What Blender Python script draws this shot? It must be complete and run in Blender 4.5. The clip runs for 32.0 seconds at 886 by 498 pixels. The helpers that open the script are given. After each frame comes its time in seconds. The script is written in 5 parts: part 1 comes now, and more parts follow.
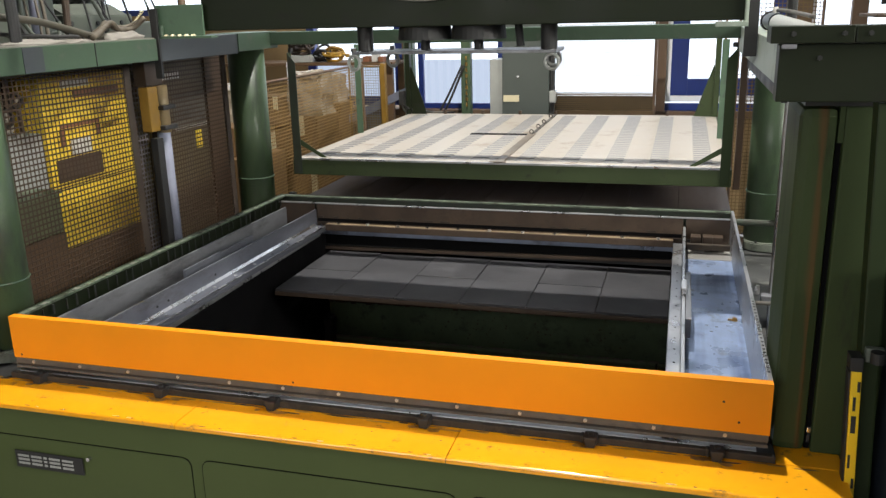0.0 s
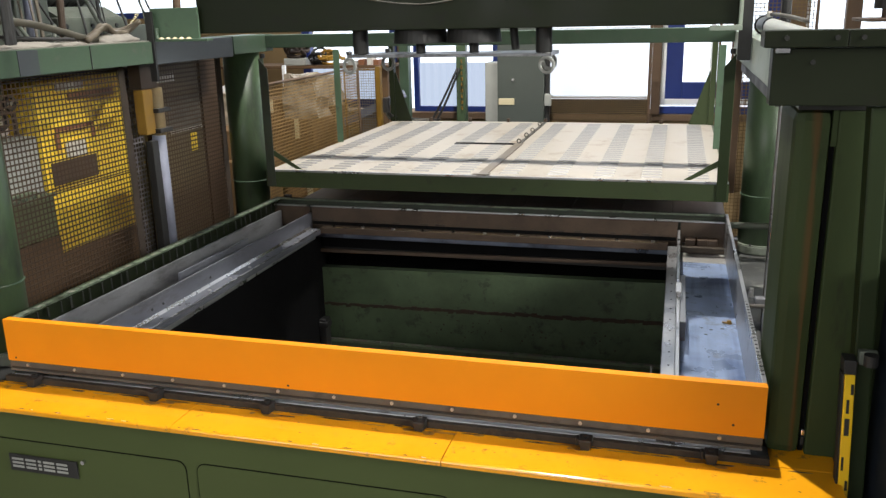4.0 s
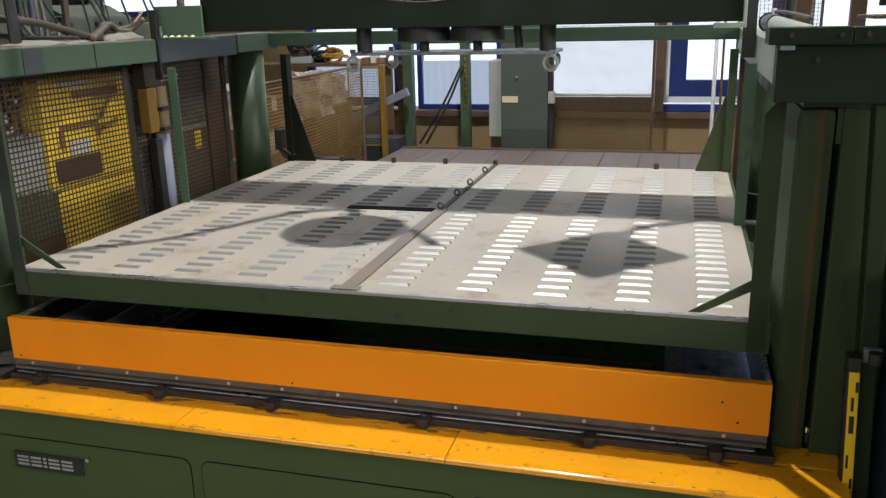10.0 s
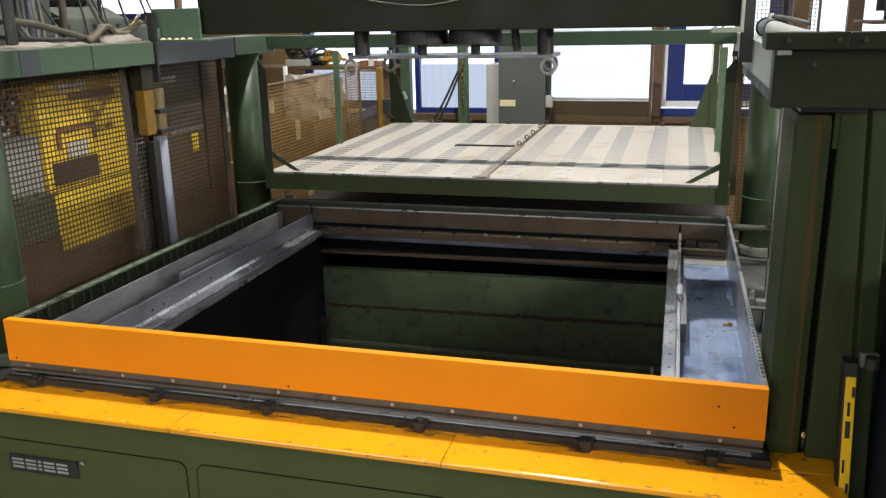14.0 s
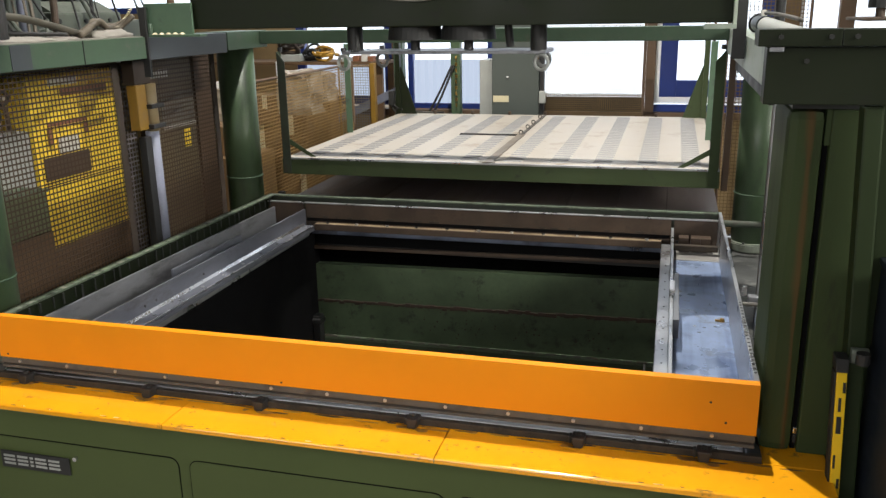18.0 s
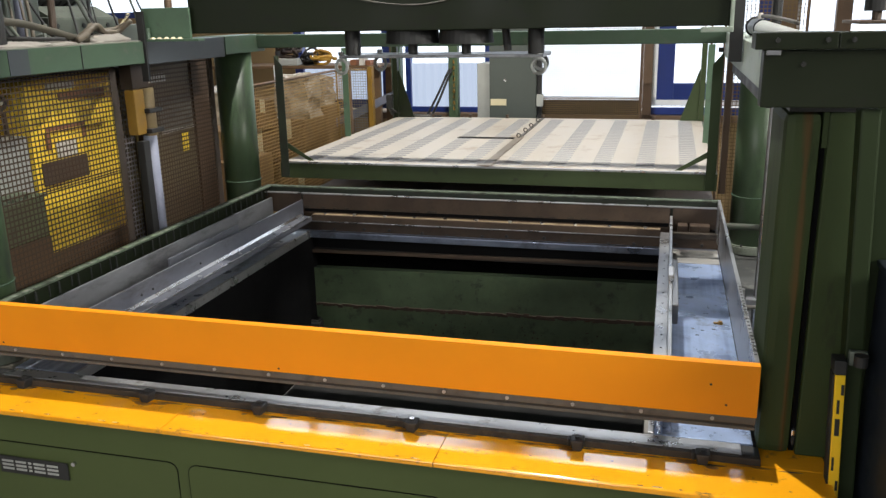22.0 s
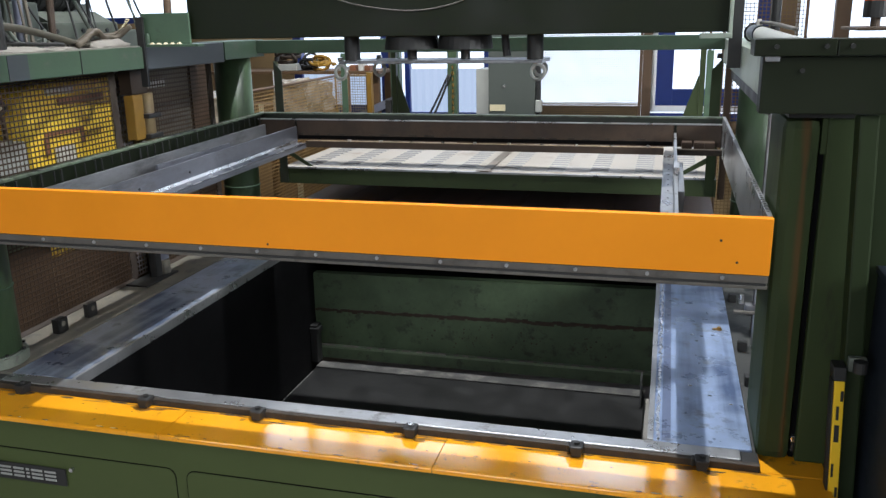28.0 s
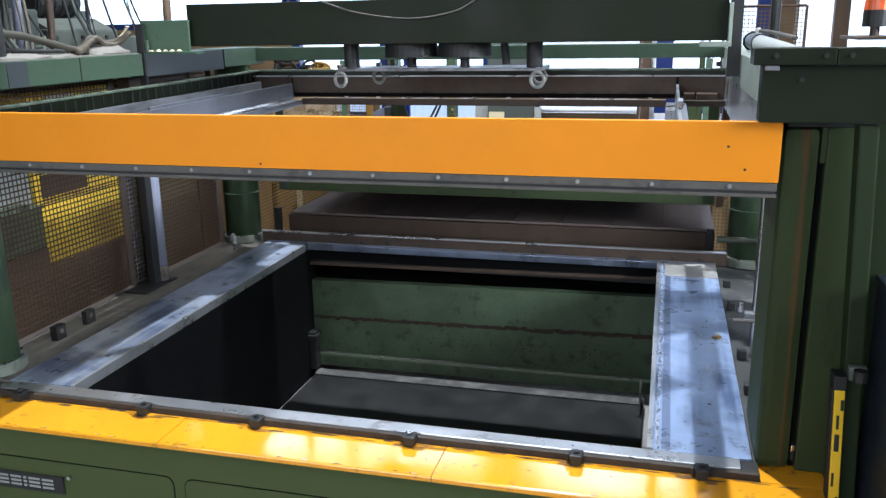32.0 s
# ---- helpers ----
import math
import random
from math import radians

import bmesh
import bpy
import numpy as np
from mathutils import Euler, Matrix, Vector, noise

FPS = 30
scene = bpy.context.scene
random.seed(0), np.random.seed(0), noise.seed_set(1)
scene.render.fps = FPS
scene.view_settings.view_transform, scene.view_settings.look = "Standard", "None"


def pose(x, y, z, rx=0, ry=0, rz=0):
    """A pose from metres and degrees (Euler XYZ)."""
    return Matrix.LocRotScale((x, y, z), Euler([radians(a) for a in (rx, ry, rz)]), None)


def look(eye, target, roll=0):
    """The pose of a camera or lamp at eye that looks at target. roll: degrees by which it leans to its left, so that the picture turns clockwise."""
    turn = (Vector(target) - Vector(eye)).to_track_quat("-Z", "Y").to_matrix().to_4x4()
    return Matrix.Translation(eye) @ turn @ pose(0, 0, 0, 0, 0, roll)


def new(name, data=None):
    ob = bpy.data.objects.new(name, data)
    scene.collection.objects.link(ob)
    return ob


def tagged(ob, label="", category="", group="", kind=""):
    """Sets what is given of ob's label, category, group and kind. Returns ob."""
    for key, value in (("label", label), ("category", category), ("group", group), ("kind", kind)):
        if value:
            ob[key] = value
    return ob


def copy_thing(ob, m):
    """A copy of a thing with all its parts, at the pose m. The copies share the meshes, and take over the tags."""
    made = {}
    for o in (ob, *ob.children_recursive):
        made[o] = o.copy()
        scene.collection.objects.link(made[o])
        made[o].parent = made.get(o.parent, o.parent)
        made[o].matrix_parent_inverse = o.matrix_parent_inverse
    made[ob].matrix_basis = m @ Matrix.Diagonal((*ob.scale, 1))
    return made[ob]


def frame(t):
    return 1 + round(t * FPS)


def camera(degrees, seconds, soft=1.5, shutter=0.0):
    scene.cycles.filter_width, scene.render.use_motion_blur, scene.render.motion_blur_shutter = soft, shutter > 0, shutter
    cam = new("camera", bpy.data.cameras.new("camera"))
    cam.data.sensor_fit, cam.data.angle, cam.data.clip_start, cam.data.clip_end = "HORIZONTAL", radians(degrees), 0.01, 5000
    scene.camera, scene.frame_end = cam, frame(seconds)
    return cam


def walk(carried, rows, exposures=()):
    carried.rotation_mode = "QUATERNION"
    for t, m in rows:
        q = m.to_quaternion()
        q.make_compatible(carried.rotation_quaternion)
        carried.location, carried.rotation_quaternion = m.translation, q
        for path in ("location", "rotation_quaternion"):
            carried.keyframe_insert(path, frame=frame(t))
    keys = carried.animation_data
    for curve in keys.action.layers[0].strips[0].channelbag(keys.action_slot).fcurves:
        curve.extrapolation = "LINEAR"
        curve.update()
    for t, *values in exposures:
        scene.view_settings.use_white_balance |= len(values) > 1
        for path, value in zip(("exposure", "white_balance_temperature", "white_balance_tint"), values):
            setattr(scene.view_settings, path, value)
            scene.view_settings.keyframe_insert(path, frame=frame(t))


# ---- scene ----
cam = camera(56.0, 32.0, soft=1.4)
PATH = [
    (0, pose(1.0118, -2.2937, 2.0791, 74.033, 1.392, 15.746)),
    (0.5, pose(1.0127, -2.2939, 2.0793, 74.048, 1.342, 15.780)),
    (1, pose(1.0128, -2.2939, 2.0794, 74.085, 1.360, 15.774)),
    (1.5, pose(1.0130, -2.2944, 2.0798, 74.106, 1.369, 15.744)),
    (2, pose(1.0132, -2.2947, 2.0800, 74.100, 1.346, 15.675)),
    (2.5, pose(1.0132, -2.2947, 2.0801, 74.112, 1.341, 15.578)),
    (3, pose(1.0134, -2.2955, 2.0804, 74.161, 1.338, 15.508)),
    (3.5, pose(1.0135, -2.2974, 2.0811, 74.227, 1.301, 15.450)),
    (5.5, pose(1.0127, -2.2931, 2.0794, 74.152, 1.297, 15.434)),
    (6, pose(1.0119, -2.2945, 2.0794, 74.125, 1.285, 15.428)),
    (6.5, pose(1.0110, -2.2954, 2.0797, 74.090, 1.264, 15.433)),
    (7, pose(1.0105, -2.2957, 2.0798, 74.074, 1.239, 15.436)),
    (7.5, pose(1.0106, -2.2954, 2.0797, 74.076, 1.251, 15.478)),
    (8, pose(1.0114, -2.2956, 2.0802, 74.086, 1.288, 15.576)),
    (8.5, pose(1.0122, -2.2966, 2.0805, 74.099, 1.300, 15.629)),
    (9, pose(1.0131, -2.2970, 2.0805, 74.096, 1.323, 15.633)),
    (9.5, pose(1.0132, -2.2974, 2.0807, 74.080, 1.360, 15.641)),
    (10, pose(1.0120, -2.2982, 2.0802, 74.093, 1.380, 15.661)),
    (10.5, pose(1.0114, -2.2986, 2.0798, 74.149, 1.355, 15.690)),
    (11, pose(1.0117, -2.2981, 2.0803, 74.195, 1.273, 15.670)),
    (11.5, pose(1.0118, -2.2976, 2.0808, 74.248, 1.237, 15.595)),
    (12, pose(1.0108, -2.2976, 2.0806, 74.373, 1.244, 15.523)),
    (12.5, pose(1.0103, -2.2977, 2.0804, 74.488, 1.207, 15.501)),
    (13, pose(1.0111, -2.2981, 2.0809, 74.502, 1.169, 15.509)),
    (13.5, pose(1.0118, -2.2975, 2.0808, 74.435, 1.162, 15.526)),
    (14, pose(1.0124, -2.2961, 2.0802, 74.315, 1.146, 15.530)),
    (14.5, pose(1.0125, -2.2950, 2.0799, 74.176, 1.086, 15.467)),
    (16.5, pose(1.0133, -2.2963, 2.0803, 74.097, 1.053, 15.238)),
    (17, pose(1.0142, -2.2956, 2.0811, 74.084, 1.059, 15.162)),
    (17.5, pose(1.0142, -2.2953, 2.0815, 74.051, 1.032, 15.128)),
    (18, pose(1.0131, -2.2951, 2.0814, 74.005, 0.993, 15.092)),
    (18.5, pose(1.0123, -2.2958, 2.0812, 73.981, 0.939, 15.014)),
    (19, pose(1.0130, -2.2961, 2.0815, 73.966, 0.919, 14.927)),
    (19.5, pose(1.0142, -2.2954, 2.0820, 73.955, 0.947, 14.874)),
    (20, pose(1.0140, -2.2959, 2.0820, 73.979, 0.983, 14.852)),
    (20.5, pose(1.0130, -2.2967, 2.0818, 74.026, 1.020, 14.858)),
    (21, pose(1.0125, -2.2972, 2.0823, 74.087, 1.044, 14.878)),
    (21.5, pose(1.0126, -2.2978, 2.0827, 74.170, 1.070, 14.884)),
    (22, pose(1.0126, -2.2971, 2.0830, 74.224, 1.127, 14.914)),
    (22.5, pose(1.0115, -2.2961, 2.0831, 74.218, 1.152, 14.958)),
    (23, pose(1.0101, -2.2957, 2.0827, 74.218, 1.096, 14.943)),
    (23.5, pose(1.0097, -2.2959, 2.0827, 74.274, 1.018, 14.897)),
    (24, pose(1.0106, -2.2969, 2.0837, 74.359, 0.985, 14.902)),
    (24.5, pose(1.0120, -2.2974, 2.0843, 74.423, 1.003, 14.925)),
    (25, pose(1.0123, -2.2973, 2.0846, 74.463, 1.043, 14.926)),
    (25.5, pose(1.0122, -2.2981, 2.0852, 74.504, 1.081, 14.928)),
    (27.5, pose(1.0100, -2.2939, 2.0826, 74.574, 1.044, 14.819)),
    (28, pose(1.0113, -2.2963, 2.0840, 74.582, 1.048, 14.848)),
    (28.5, pose(1.0122, -2.2980, 2.0850, 74.656, 1.043, 14.856)),
    (29, pose(1.0121, -2.2981, 2.0851, 74.744, 1.009, 14.867)),
    (29.5, pose(1.0112, -2.2972, 2.0848, 74.804, 0.966, 14.853)),
    (30, pose(1.0102, -2.2952, 2.0846, 74.798, 0.949, 14.809)),
    (30.5, pose(1.0097, -2.2945, 2.0848, 74.725, 0.953, 14.803)),
    (31, pose(1.0087, -2.2942, 2.0857, 74.810, 0.950, 14.822)),
    (31.5, pose(1.0075, -2.2940, 2.0867, 74.936, 0.948, 14.771)),
    (32, pose(1.0071, -2.2931, 2.0875, 75.028, 0.922, 14.772)),
]
EXPOSURE = ((0, -0.37, 6350, 10), (3.5, -0.37, 6350, 10), (5.5, -0.37, 6350, 10), (6, -0.42, 6250, 10), (7, -0.87, 6150, 10), (12, -0.89, 6200, 10), (13, -0.85, 6350, 10), (14, -0.45, 6400, 10), (17, -0.41, 6400, 10), (22, -0.43, 6300, 10), (24, -0.48, 6000, 10), (28, -0.51, 5800, 10), (31, -0.4, 5500, 10), (32, -0.16, 5400, 10))
walk(cam, PATH, EXPOSURE)

# ---- world, lamps ----
world = bpy.data.worlds.new("world")
scene.world = world
world.use_nodes = True
wn = world.node_tree
sky = wn.nodes.new("ShaderNodeTexSky")
sky.sky_type, sky.sun_disc = "NISHITA", False
sky.sun_elevation, sky.sun_rotation = radians(50), radians(0)
wn.links.new(sky.outputs[0], wn.nodes["Background"].inputs[0])
wn.nodes["Background"].inputs[1].default_value = 0.1


def area(name, loc, target, sx, sy, watts, color=(1, 1, 1), spread=180):
    d = bpy.data.lights.new(name, "AREA")
    d.shape, d.size, d.size_y, d.energy, d.color, d.spread = "RECTANGLE", sx, sy, watts, color, radians(spread)
    ob = new(name, d)
    ob.matrix_world = look(loc, target)
    return ob


def spot(name, loc, target, watts, radius, cone, color=(1, 1, 1)):
    d = bpy.data.lights.new(name, "SPOT")
    d.energy, d.shadow_soft_size, d.spot_size, d.spot_blend, d.color = watts, radius, radians(cone), 0.5, color
    ob = new(name, d)
    ob.matrix_world = look(loc, target)
    return ob


spot("high_bay_light", (0.1, 1.85, 7.05), (0.1, 1.2, 0), 2850, 0.06, 100, (1.0, 0.95, 0.86))
# Added narrow spot to brighten the left side; no second lamp is known.
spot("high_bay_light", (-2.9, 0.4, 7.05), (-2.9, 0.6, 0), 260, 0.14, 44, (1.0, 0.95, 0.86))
# Soft overhead fill added in two assumed roof openings; the roof is unseen.
area("roof_fill_front", (0.0, -2.6, 7.45), (0.0, -2.6, 0), 5.0, 2.4, 14, (0.93, 0.97, 1.0))
area("roof_fill_rear", (0.0, 4.3, 7.45), (0.0, 4.3, 0), 5.0, 1.6, 9, (0.93, 0.97, 1.0))
area("window_light", (1.0, 5.35, 2.4), (0.8, 1.0, 2.0), 6.0, 2.2, 6, (0.88, 0.94, 1.0))
# Added side fill for the yellow cabinet; no east window is known.
area("east_fill_light", (6.35, -1.6, 3.9), (-1.86, 1.3, 1.45), 4.2, 1.7, 185, (1.0, 0.96, 0.88), 80)
# Added front fill; what lies behind the camera is unknown.
area("south_fill_light", (-1.7, -6.9, 3.2), (-0.4, 0, 1.0), 5.0, 2.2, 265, (1.0, 0.96, 0.89))


# ---- materials ----
def mat(name, col, rough=0.5, metal=0.0, var=0.25, scale=5.0, grime=None, bump=0.08, bscale=90.0, stretch=(1, 1, 1), coat=0.0, rvar=0.12, spec=0.5):
    m = bpy.data.materials.new(name)
    m.use_nodes = True
    n, l = m.node_tree.nodes, m.node_tree.links
    b = n["Principled BSDF"]
    tc = n.new("ShaderNodeTexCoord")
    mp = n.new("ShaderNodeMapping")
    mp.inputs["Scale"].default_value = stretch
    l.new(tc.outputs["Object"], mp.inputs[0])

    def tex(s, detail=5.0, rg=0.6):
        t = n.new("ShaderNodeTexNoise")
        t.inputs["Scale"].default_value, t.inputs["Detail"].default_value, t.inputs["Roughness"].default_value = s, detail, rg
        l.new(mp.outputs[0], t.inputs["Vector"])
        return t.outputs["Fac"]

    def span(src, a, b2, lo, hi):
        r = n.new("ShaderNodeMapRange")
        for k, v in zip(("From Min", "From Max", "To Min", "To Max"), (a, b2, lo, hi)):
            r.inputs[k].default_value = v
        l.new(src, r.inputs["Value"])
        return r.outputs[0]

    def mix(f, a, b2, kind="MIX"):
        x = n.new("ShaderNodeMix")
        x.data_type, x.blend_type = "RGBA", kind
        for sock, v in ((x.inputs[0], f), (x.inputs[6], a), (x.inputs[7], b2)):
            if isinstance(v, (tuple, float, int)):
                sock.default_value = (*v, 1) if isinstance(v, tuple) else v
            else:
                l.new(v, sock)
        return x.outputs[2]

    big, fine = tex(scale), tex(scale * 14, 3.0)
    dark = tuple(c * (1 - var) for c in col)
    lite = tuple(min(1, c * (1 + var * 0.7)) for c in col)
    c = mix(span(big, 0.3, 0.7, 0, 1), dark, lite)
    c = mix(span(fine, 0.35, 0.75, 0, var * 0.9), c, dark)
    oi = n.new("ShaderNodeObjectInfo")
    c = mix(span(oi.outputs["Random"], 0, 1, 0, var * 0.5), c, dark)
    r = span(big, 0.3, 0.7, max(0.04, rough - rvar), min(1, rough + rvar))
    b.inputs["Metallic"].default_value = metal
    if grime:
        gcol, amount, gs = grime
        g = span(tex(gs, 8.0, 0.7), 0.62 - amount * 0.3, 0.72 - amount * 0.2, 0, 0.9)
        c = mix(g, c, gcol)
        if metal:
            l.new(span(g, 0, 1, metal, metal * 0.2), b.inputs["Metallic"])
    l.new(c, b.inputs["Base Color"])
    l.new(r, b.inputs["Roughness"])
    b.inputs["Coat Weight"].default_value = coat
    b.inputs["Specular IOR Level"].default_value = spec
    if bump:
        bp = n.new("ShaderNodeBump")
        bp.inputs["Strength"].default_value, bp.inputs["Distance"].default_value = bump, 0.004
        l.new(tex(bscale, 3.0), bp.inputs["Height"])
        l.new(bp.outputs[0], b.inputs["Normal"])
    return m


def glow(name, col, power):
    m = bpy.data.materials.new(name)
    m.use_nodes = True
    n, l = m.node_tree.nodes, m.node_tree.links
    b = n["Principled BSDF"]
    b.inputs["Base Color"].default_value = (0.1, 0.1, 0.1, 1)
    b.inputs["Emission Color"].default_value = (*col, 1)
    b.inputs["Emission Strength"].default_value = power
    return m


GREEN = mat("green_machine_paint", (0.056, 0.092, 0.046), 0.42, var=0.35, scale=5, grime=((0.026, 0.036, 0.026), 0.34, 8), bump=0.08, stretch=(1, 1, 0.3))
GREEN_MID = mat("mid_green_paint", (0.085, 0.145, 0.09), 0.5, var=0.2, scale=4, grime=((0.06, 0.075, 0.06), 0.18, 12), bump=0.06)
# Pale green beam paint lightened; the lamp's light is put into this colour.
BEAM_LIT = mat("lit_pale_green_paint", (0.30, 0.35, 0.29), 0.5, var=0.2, scale=5, grime=((0.16, 0.19, 0.17), 0.25, 7), bump=0.06)
GREEN_PALE = mat("pale_green_paint", (0.048, 0.083, 0.051), 0.5, var=0.25, scale=4, grime=((0.07, 0.08, 0.06), 0.18, 12), bump=0.06)
GREEN_COL = mat("olive_column_paint", (0.022, 0.034, 0.013), 0.5, spec=0.2, var=0.25, scale=2, grime=((0.022, 0.026, 0.014), 0.2, 8), bump=0.06, stretch=(1, 1, 0.25))


def streaked(m, x0, half, colour):
    """Adds one uneven rust streak running down at x0."""
    n, l = m.node_tree.nodes, m.node_tree.links
    b = n["Principled BSDF"]
    src = b.inputs["Base Color"].links[0].from_socket
    tc, mp, sep = n.new("ShaderNodeTexCoord"), n.new("ShaderNodeMapping"), n.new("ShaderNodeSeparateXYZ")
    mp.inputs["Scale"].default_value = (9, 9, 2.2)
    no = n.new("ShaderNodeTexNoise")
    no.inputs["Scale"].default_value, no.inputs["Detail"].default_value = 2.0, 6.0
    l.new(tc.outputs["Object"], mp.inputs[0])
    l.new(mp.outputs[0], no.inputs["Vector"])
    l.new(tc.outputs["Object"], sep.inputs[0])
    lean = n.new("ShaderNodeMath")
    lean.operation = "MULTIPLY_ADD"
    lean.inputs[1].default_value = 0.012
    l.new(sep.outputs["Z"], lean.inputs[0])
    l.new(sep.outputs["X"], lean.inputs[2])
    d = n.new("ShaderNodeMath")
    d.operation = "SUBTRACT"
    d.inputs[1].default_value = x0
    l.new(lean.outputs[0], d.inputs[0])
    a = n.new("ShaderNodeMath")
    a.operation = "ABSOLUTE"
    l.new(d.outputs[0], a.inputs[0])
    w = n.new("ShaderNodeMapRange")
    w.inputs["From Min"].default_value, w.inputs["From Max"].default_value = 0.3, 0.7
    w.inputs["To Min"].default_value, w.inputs["To Max"].default_value = half * 0.3, half * 1.6
    l.new(no.outputs["Fac"], w.inputs["Value"])
    q = n.new("ShaderNodeMath")
    q.operation = "DIVIDE"
    l.new(a.outputs[0], q.inputs[0])
    l.new(w.outputs[0], q.inputs[1])
    r = n.new("ShaderNodeMapRange")
    r.inputs["From Min"].default_value, r.inputs["From Max"].default_value = 0.3, 1.5
    r.inputs["To Min"].default_value, r.inputs["To Max"].default_value = 0.65, 0.0
    l.new(q.outputs[0], r.inputs["Value"])
    x = n.new("ShaderNodeMix")
    x.data_type = "RGBA"
    l.new(r.outputs[0], x.inputs[0])
    l.new(src, x.inputs[6])
    x.inputs[7].default_value = (*colour, 1)
    l.new(x.outputs[2], b.inputs["Base Color"])
    return m


GREEN_RUST = streaked(mat("olive_column_paint_with_rust", (0.034, 0.051, 0.018), 0.58, spec=0.2, var=0.3, scale=2, grime=((0.020, 0.024, 0.014), 0.25, 8), bump=0.06, stretch=(1, 1, 0.25)), 1.392, 0.008, (0.100, 0.048, 0.016))
# Machine green with shade put into it: head, platen, rail, left rear post.
GREEN_SHADED = mat("shade_darkened_green_paint", (0.012, 0.0165, 0.0075), 0.5, spec=0.18, var=0.2, scale=3, grime=((0.012, 0.013, 0.009), 0.15, 9), bump=0.05)
GREEN_PANEL = mat("olive_panel_paint", (0.068, 0.090, 0.031), 0.5, spec=0.22, var=0.10, scale=2, bump=0.04)
RUST_SEAM = mat("rough_rust", (0.048, 0.030, 0.019), 0.8, var=0.5, scale=30, bump=0.3)
GREEN_LEDGE = mat("pale_dusty_green", (0.17, 0.22, 0.14), 0.6, var=0.3, scale=12, grime=((0.08, 0.10, 0.06), 0.25, 16), bump=0.1)
GREEN_WORN = mat("dusty_worn_green", (0.11, 0.14, 0.10), 0.6, var=0.4, scale=14, grime=((0.03, 0.035, 0.025), 0.4, 20), bump=0.1)
GREEN_CRATE = mat("dull_crate_green", (0.12, 0.15, 0.075), 0.6, var=0.25, scale=6, grime=((0.06, 0.07, 0.04), 0.25, 9), bump=0.1)
GREEN_RAIL = mat("greasy_green_rail_paint", (0.030, 0.041, 0.027), 0.5, var=0.35, scale=9, grime=((0.03, 0.028, 0.02), 0.45, 16), bump=0.1)
GREEN_DARK = mat("dark_green_paint", (0.046, 0.064, 0.028), 0.5, spec=0.22, var=0.15, scale=3, grime=((0.03, 0.035, 0.022), 0.1, 9), bump=0.05)
ORANGE = mat("orange_paint", (0.80, 0.275, 0.005), 0.5, spec=0.2, var=0.07, scale=2, bump=0.04)
YELLOW = mat("worn_yellow_paint", (0.84, 0.365, 0.008), 0.11, spec=0.75, var=0.10, scale=4, grime=((0.22, 0.12, 0.03), 0.10, 16), bump=0.012, rvar=0.07)
STEEL = mat("bluish_worn_steel", (0.25, 0.29, 0.385), 0.36, 0.85, var=0.3, scale=5, grime=((0.09, 0.095, 0.12), 0.32, 6), bump=0.06, stretch=(1, 0.35, 1), rvar=0.16)
RAIL_STEEL = mat("worn_blue_grey_rail", (0.21, 0.22, 0.26), 0.34, 0.6, var=0.3, scale=5, grime=((0.10, 0.10, 0.11), 0.3, 8), bump=0.06, stretch=(1, 0.3, 1), rvar=0.12)
FLANGE = mat("tan_stained_flange", (0.30, 0.225, 0.14), 0.45, 0.3, var=0.3, scale=9, grime=((0.10, 0.07, 0.045), 0.35, 12), bump=0.1)
STEEL_DULL = mat("dull_steel_plate", (0.20, 0.205, 0.22), 0.36, 0.4, var=0.35, scale=4, grime=((0.05, 0.05, 0.05), 0.35, 6), bump=0.1, stretch=(1, 0.3, 1), rvar=0.15)
ALU = mat("aluminium_profile", (0.47, 0.475, 0.49), 0.33, 0.8, var=0.2, scale=6, grime=((0.16, 0.15, 0.14), 0.14, 11), bump=0.05)
RUSTY = mat("brown_greasy_steel", (0.080, 0.054, 0.036), 0.55, 0.2, var=0.35, scale=6, grime=((0.05, 0.03, 0.02), 0.35, 9), bump=0.12)
DARK = mat("dark_greasy_metal", (0.03, 0.03, 0.03), 0.5, 0.3, var=0.3, scale=6, bump=0.1)
STAINED = mat("grease_stained_yellow", (0.33, 0.15, 0.012), 0.4, var=0.4, scale=14, grime=((0.10, 0.05, 0.02), 0.4, 20), bump=0.05)
GREASE = mat("brown_grease", (0.050, 0.036, 0.024), 0.65, 0.0, var=0.4, scale=8, grime=((0.02, 0.015, 0.01), 0.4, 14), bump=0.1)
BAR = mat("dirty_grey_bar", (0.110, 0.102, 0.090), 0.62, 0.1, var=0.3, scale=6, grime=((0.05, 0.045, 0.04), 0.3, 9), bump=0.1)
BLACK = mat("black_rubber", (0.018, 0.018, 0.018), 0.6, var=0.3, bump=0.1)
# Near-black, standing in for the dark of the pit, gaps and slots.
NEAR_BLACK = mat("near_black", (0.0035, 0.0035, 0.004), 0.8, spec=0.1, var=0.3, bump=0.1)
SHEET = mat("off_white_sheet_metal", (0.43, 0.39, 0.335), 0.45, 0.0, spec=0.22, var=0.1, scale=3, grime=((0.30, 0.24, 0.18), 0.22, 4), bump=0.03, rvar=0.1)
TILE = mat("grey_heater_plate", (0.068, 0.068, 0.074), 0.55, 0.2, var=0.3, scale=5, bump=0.08)
LOUVRE_M = mat("bare_louvre_metal", (0.36, 0.355, 0.35), 0.54, 0.85, var=0.08, scale=8, bump=0.02, rvar=0.05)
JOINT = mat("brownish_joint_strip", (0.22, 0.185, 0.145), 0.45, 0.2, var=0.2, scale=6, bump=0.05)


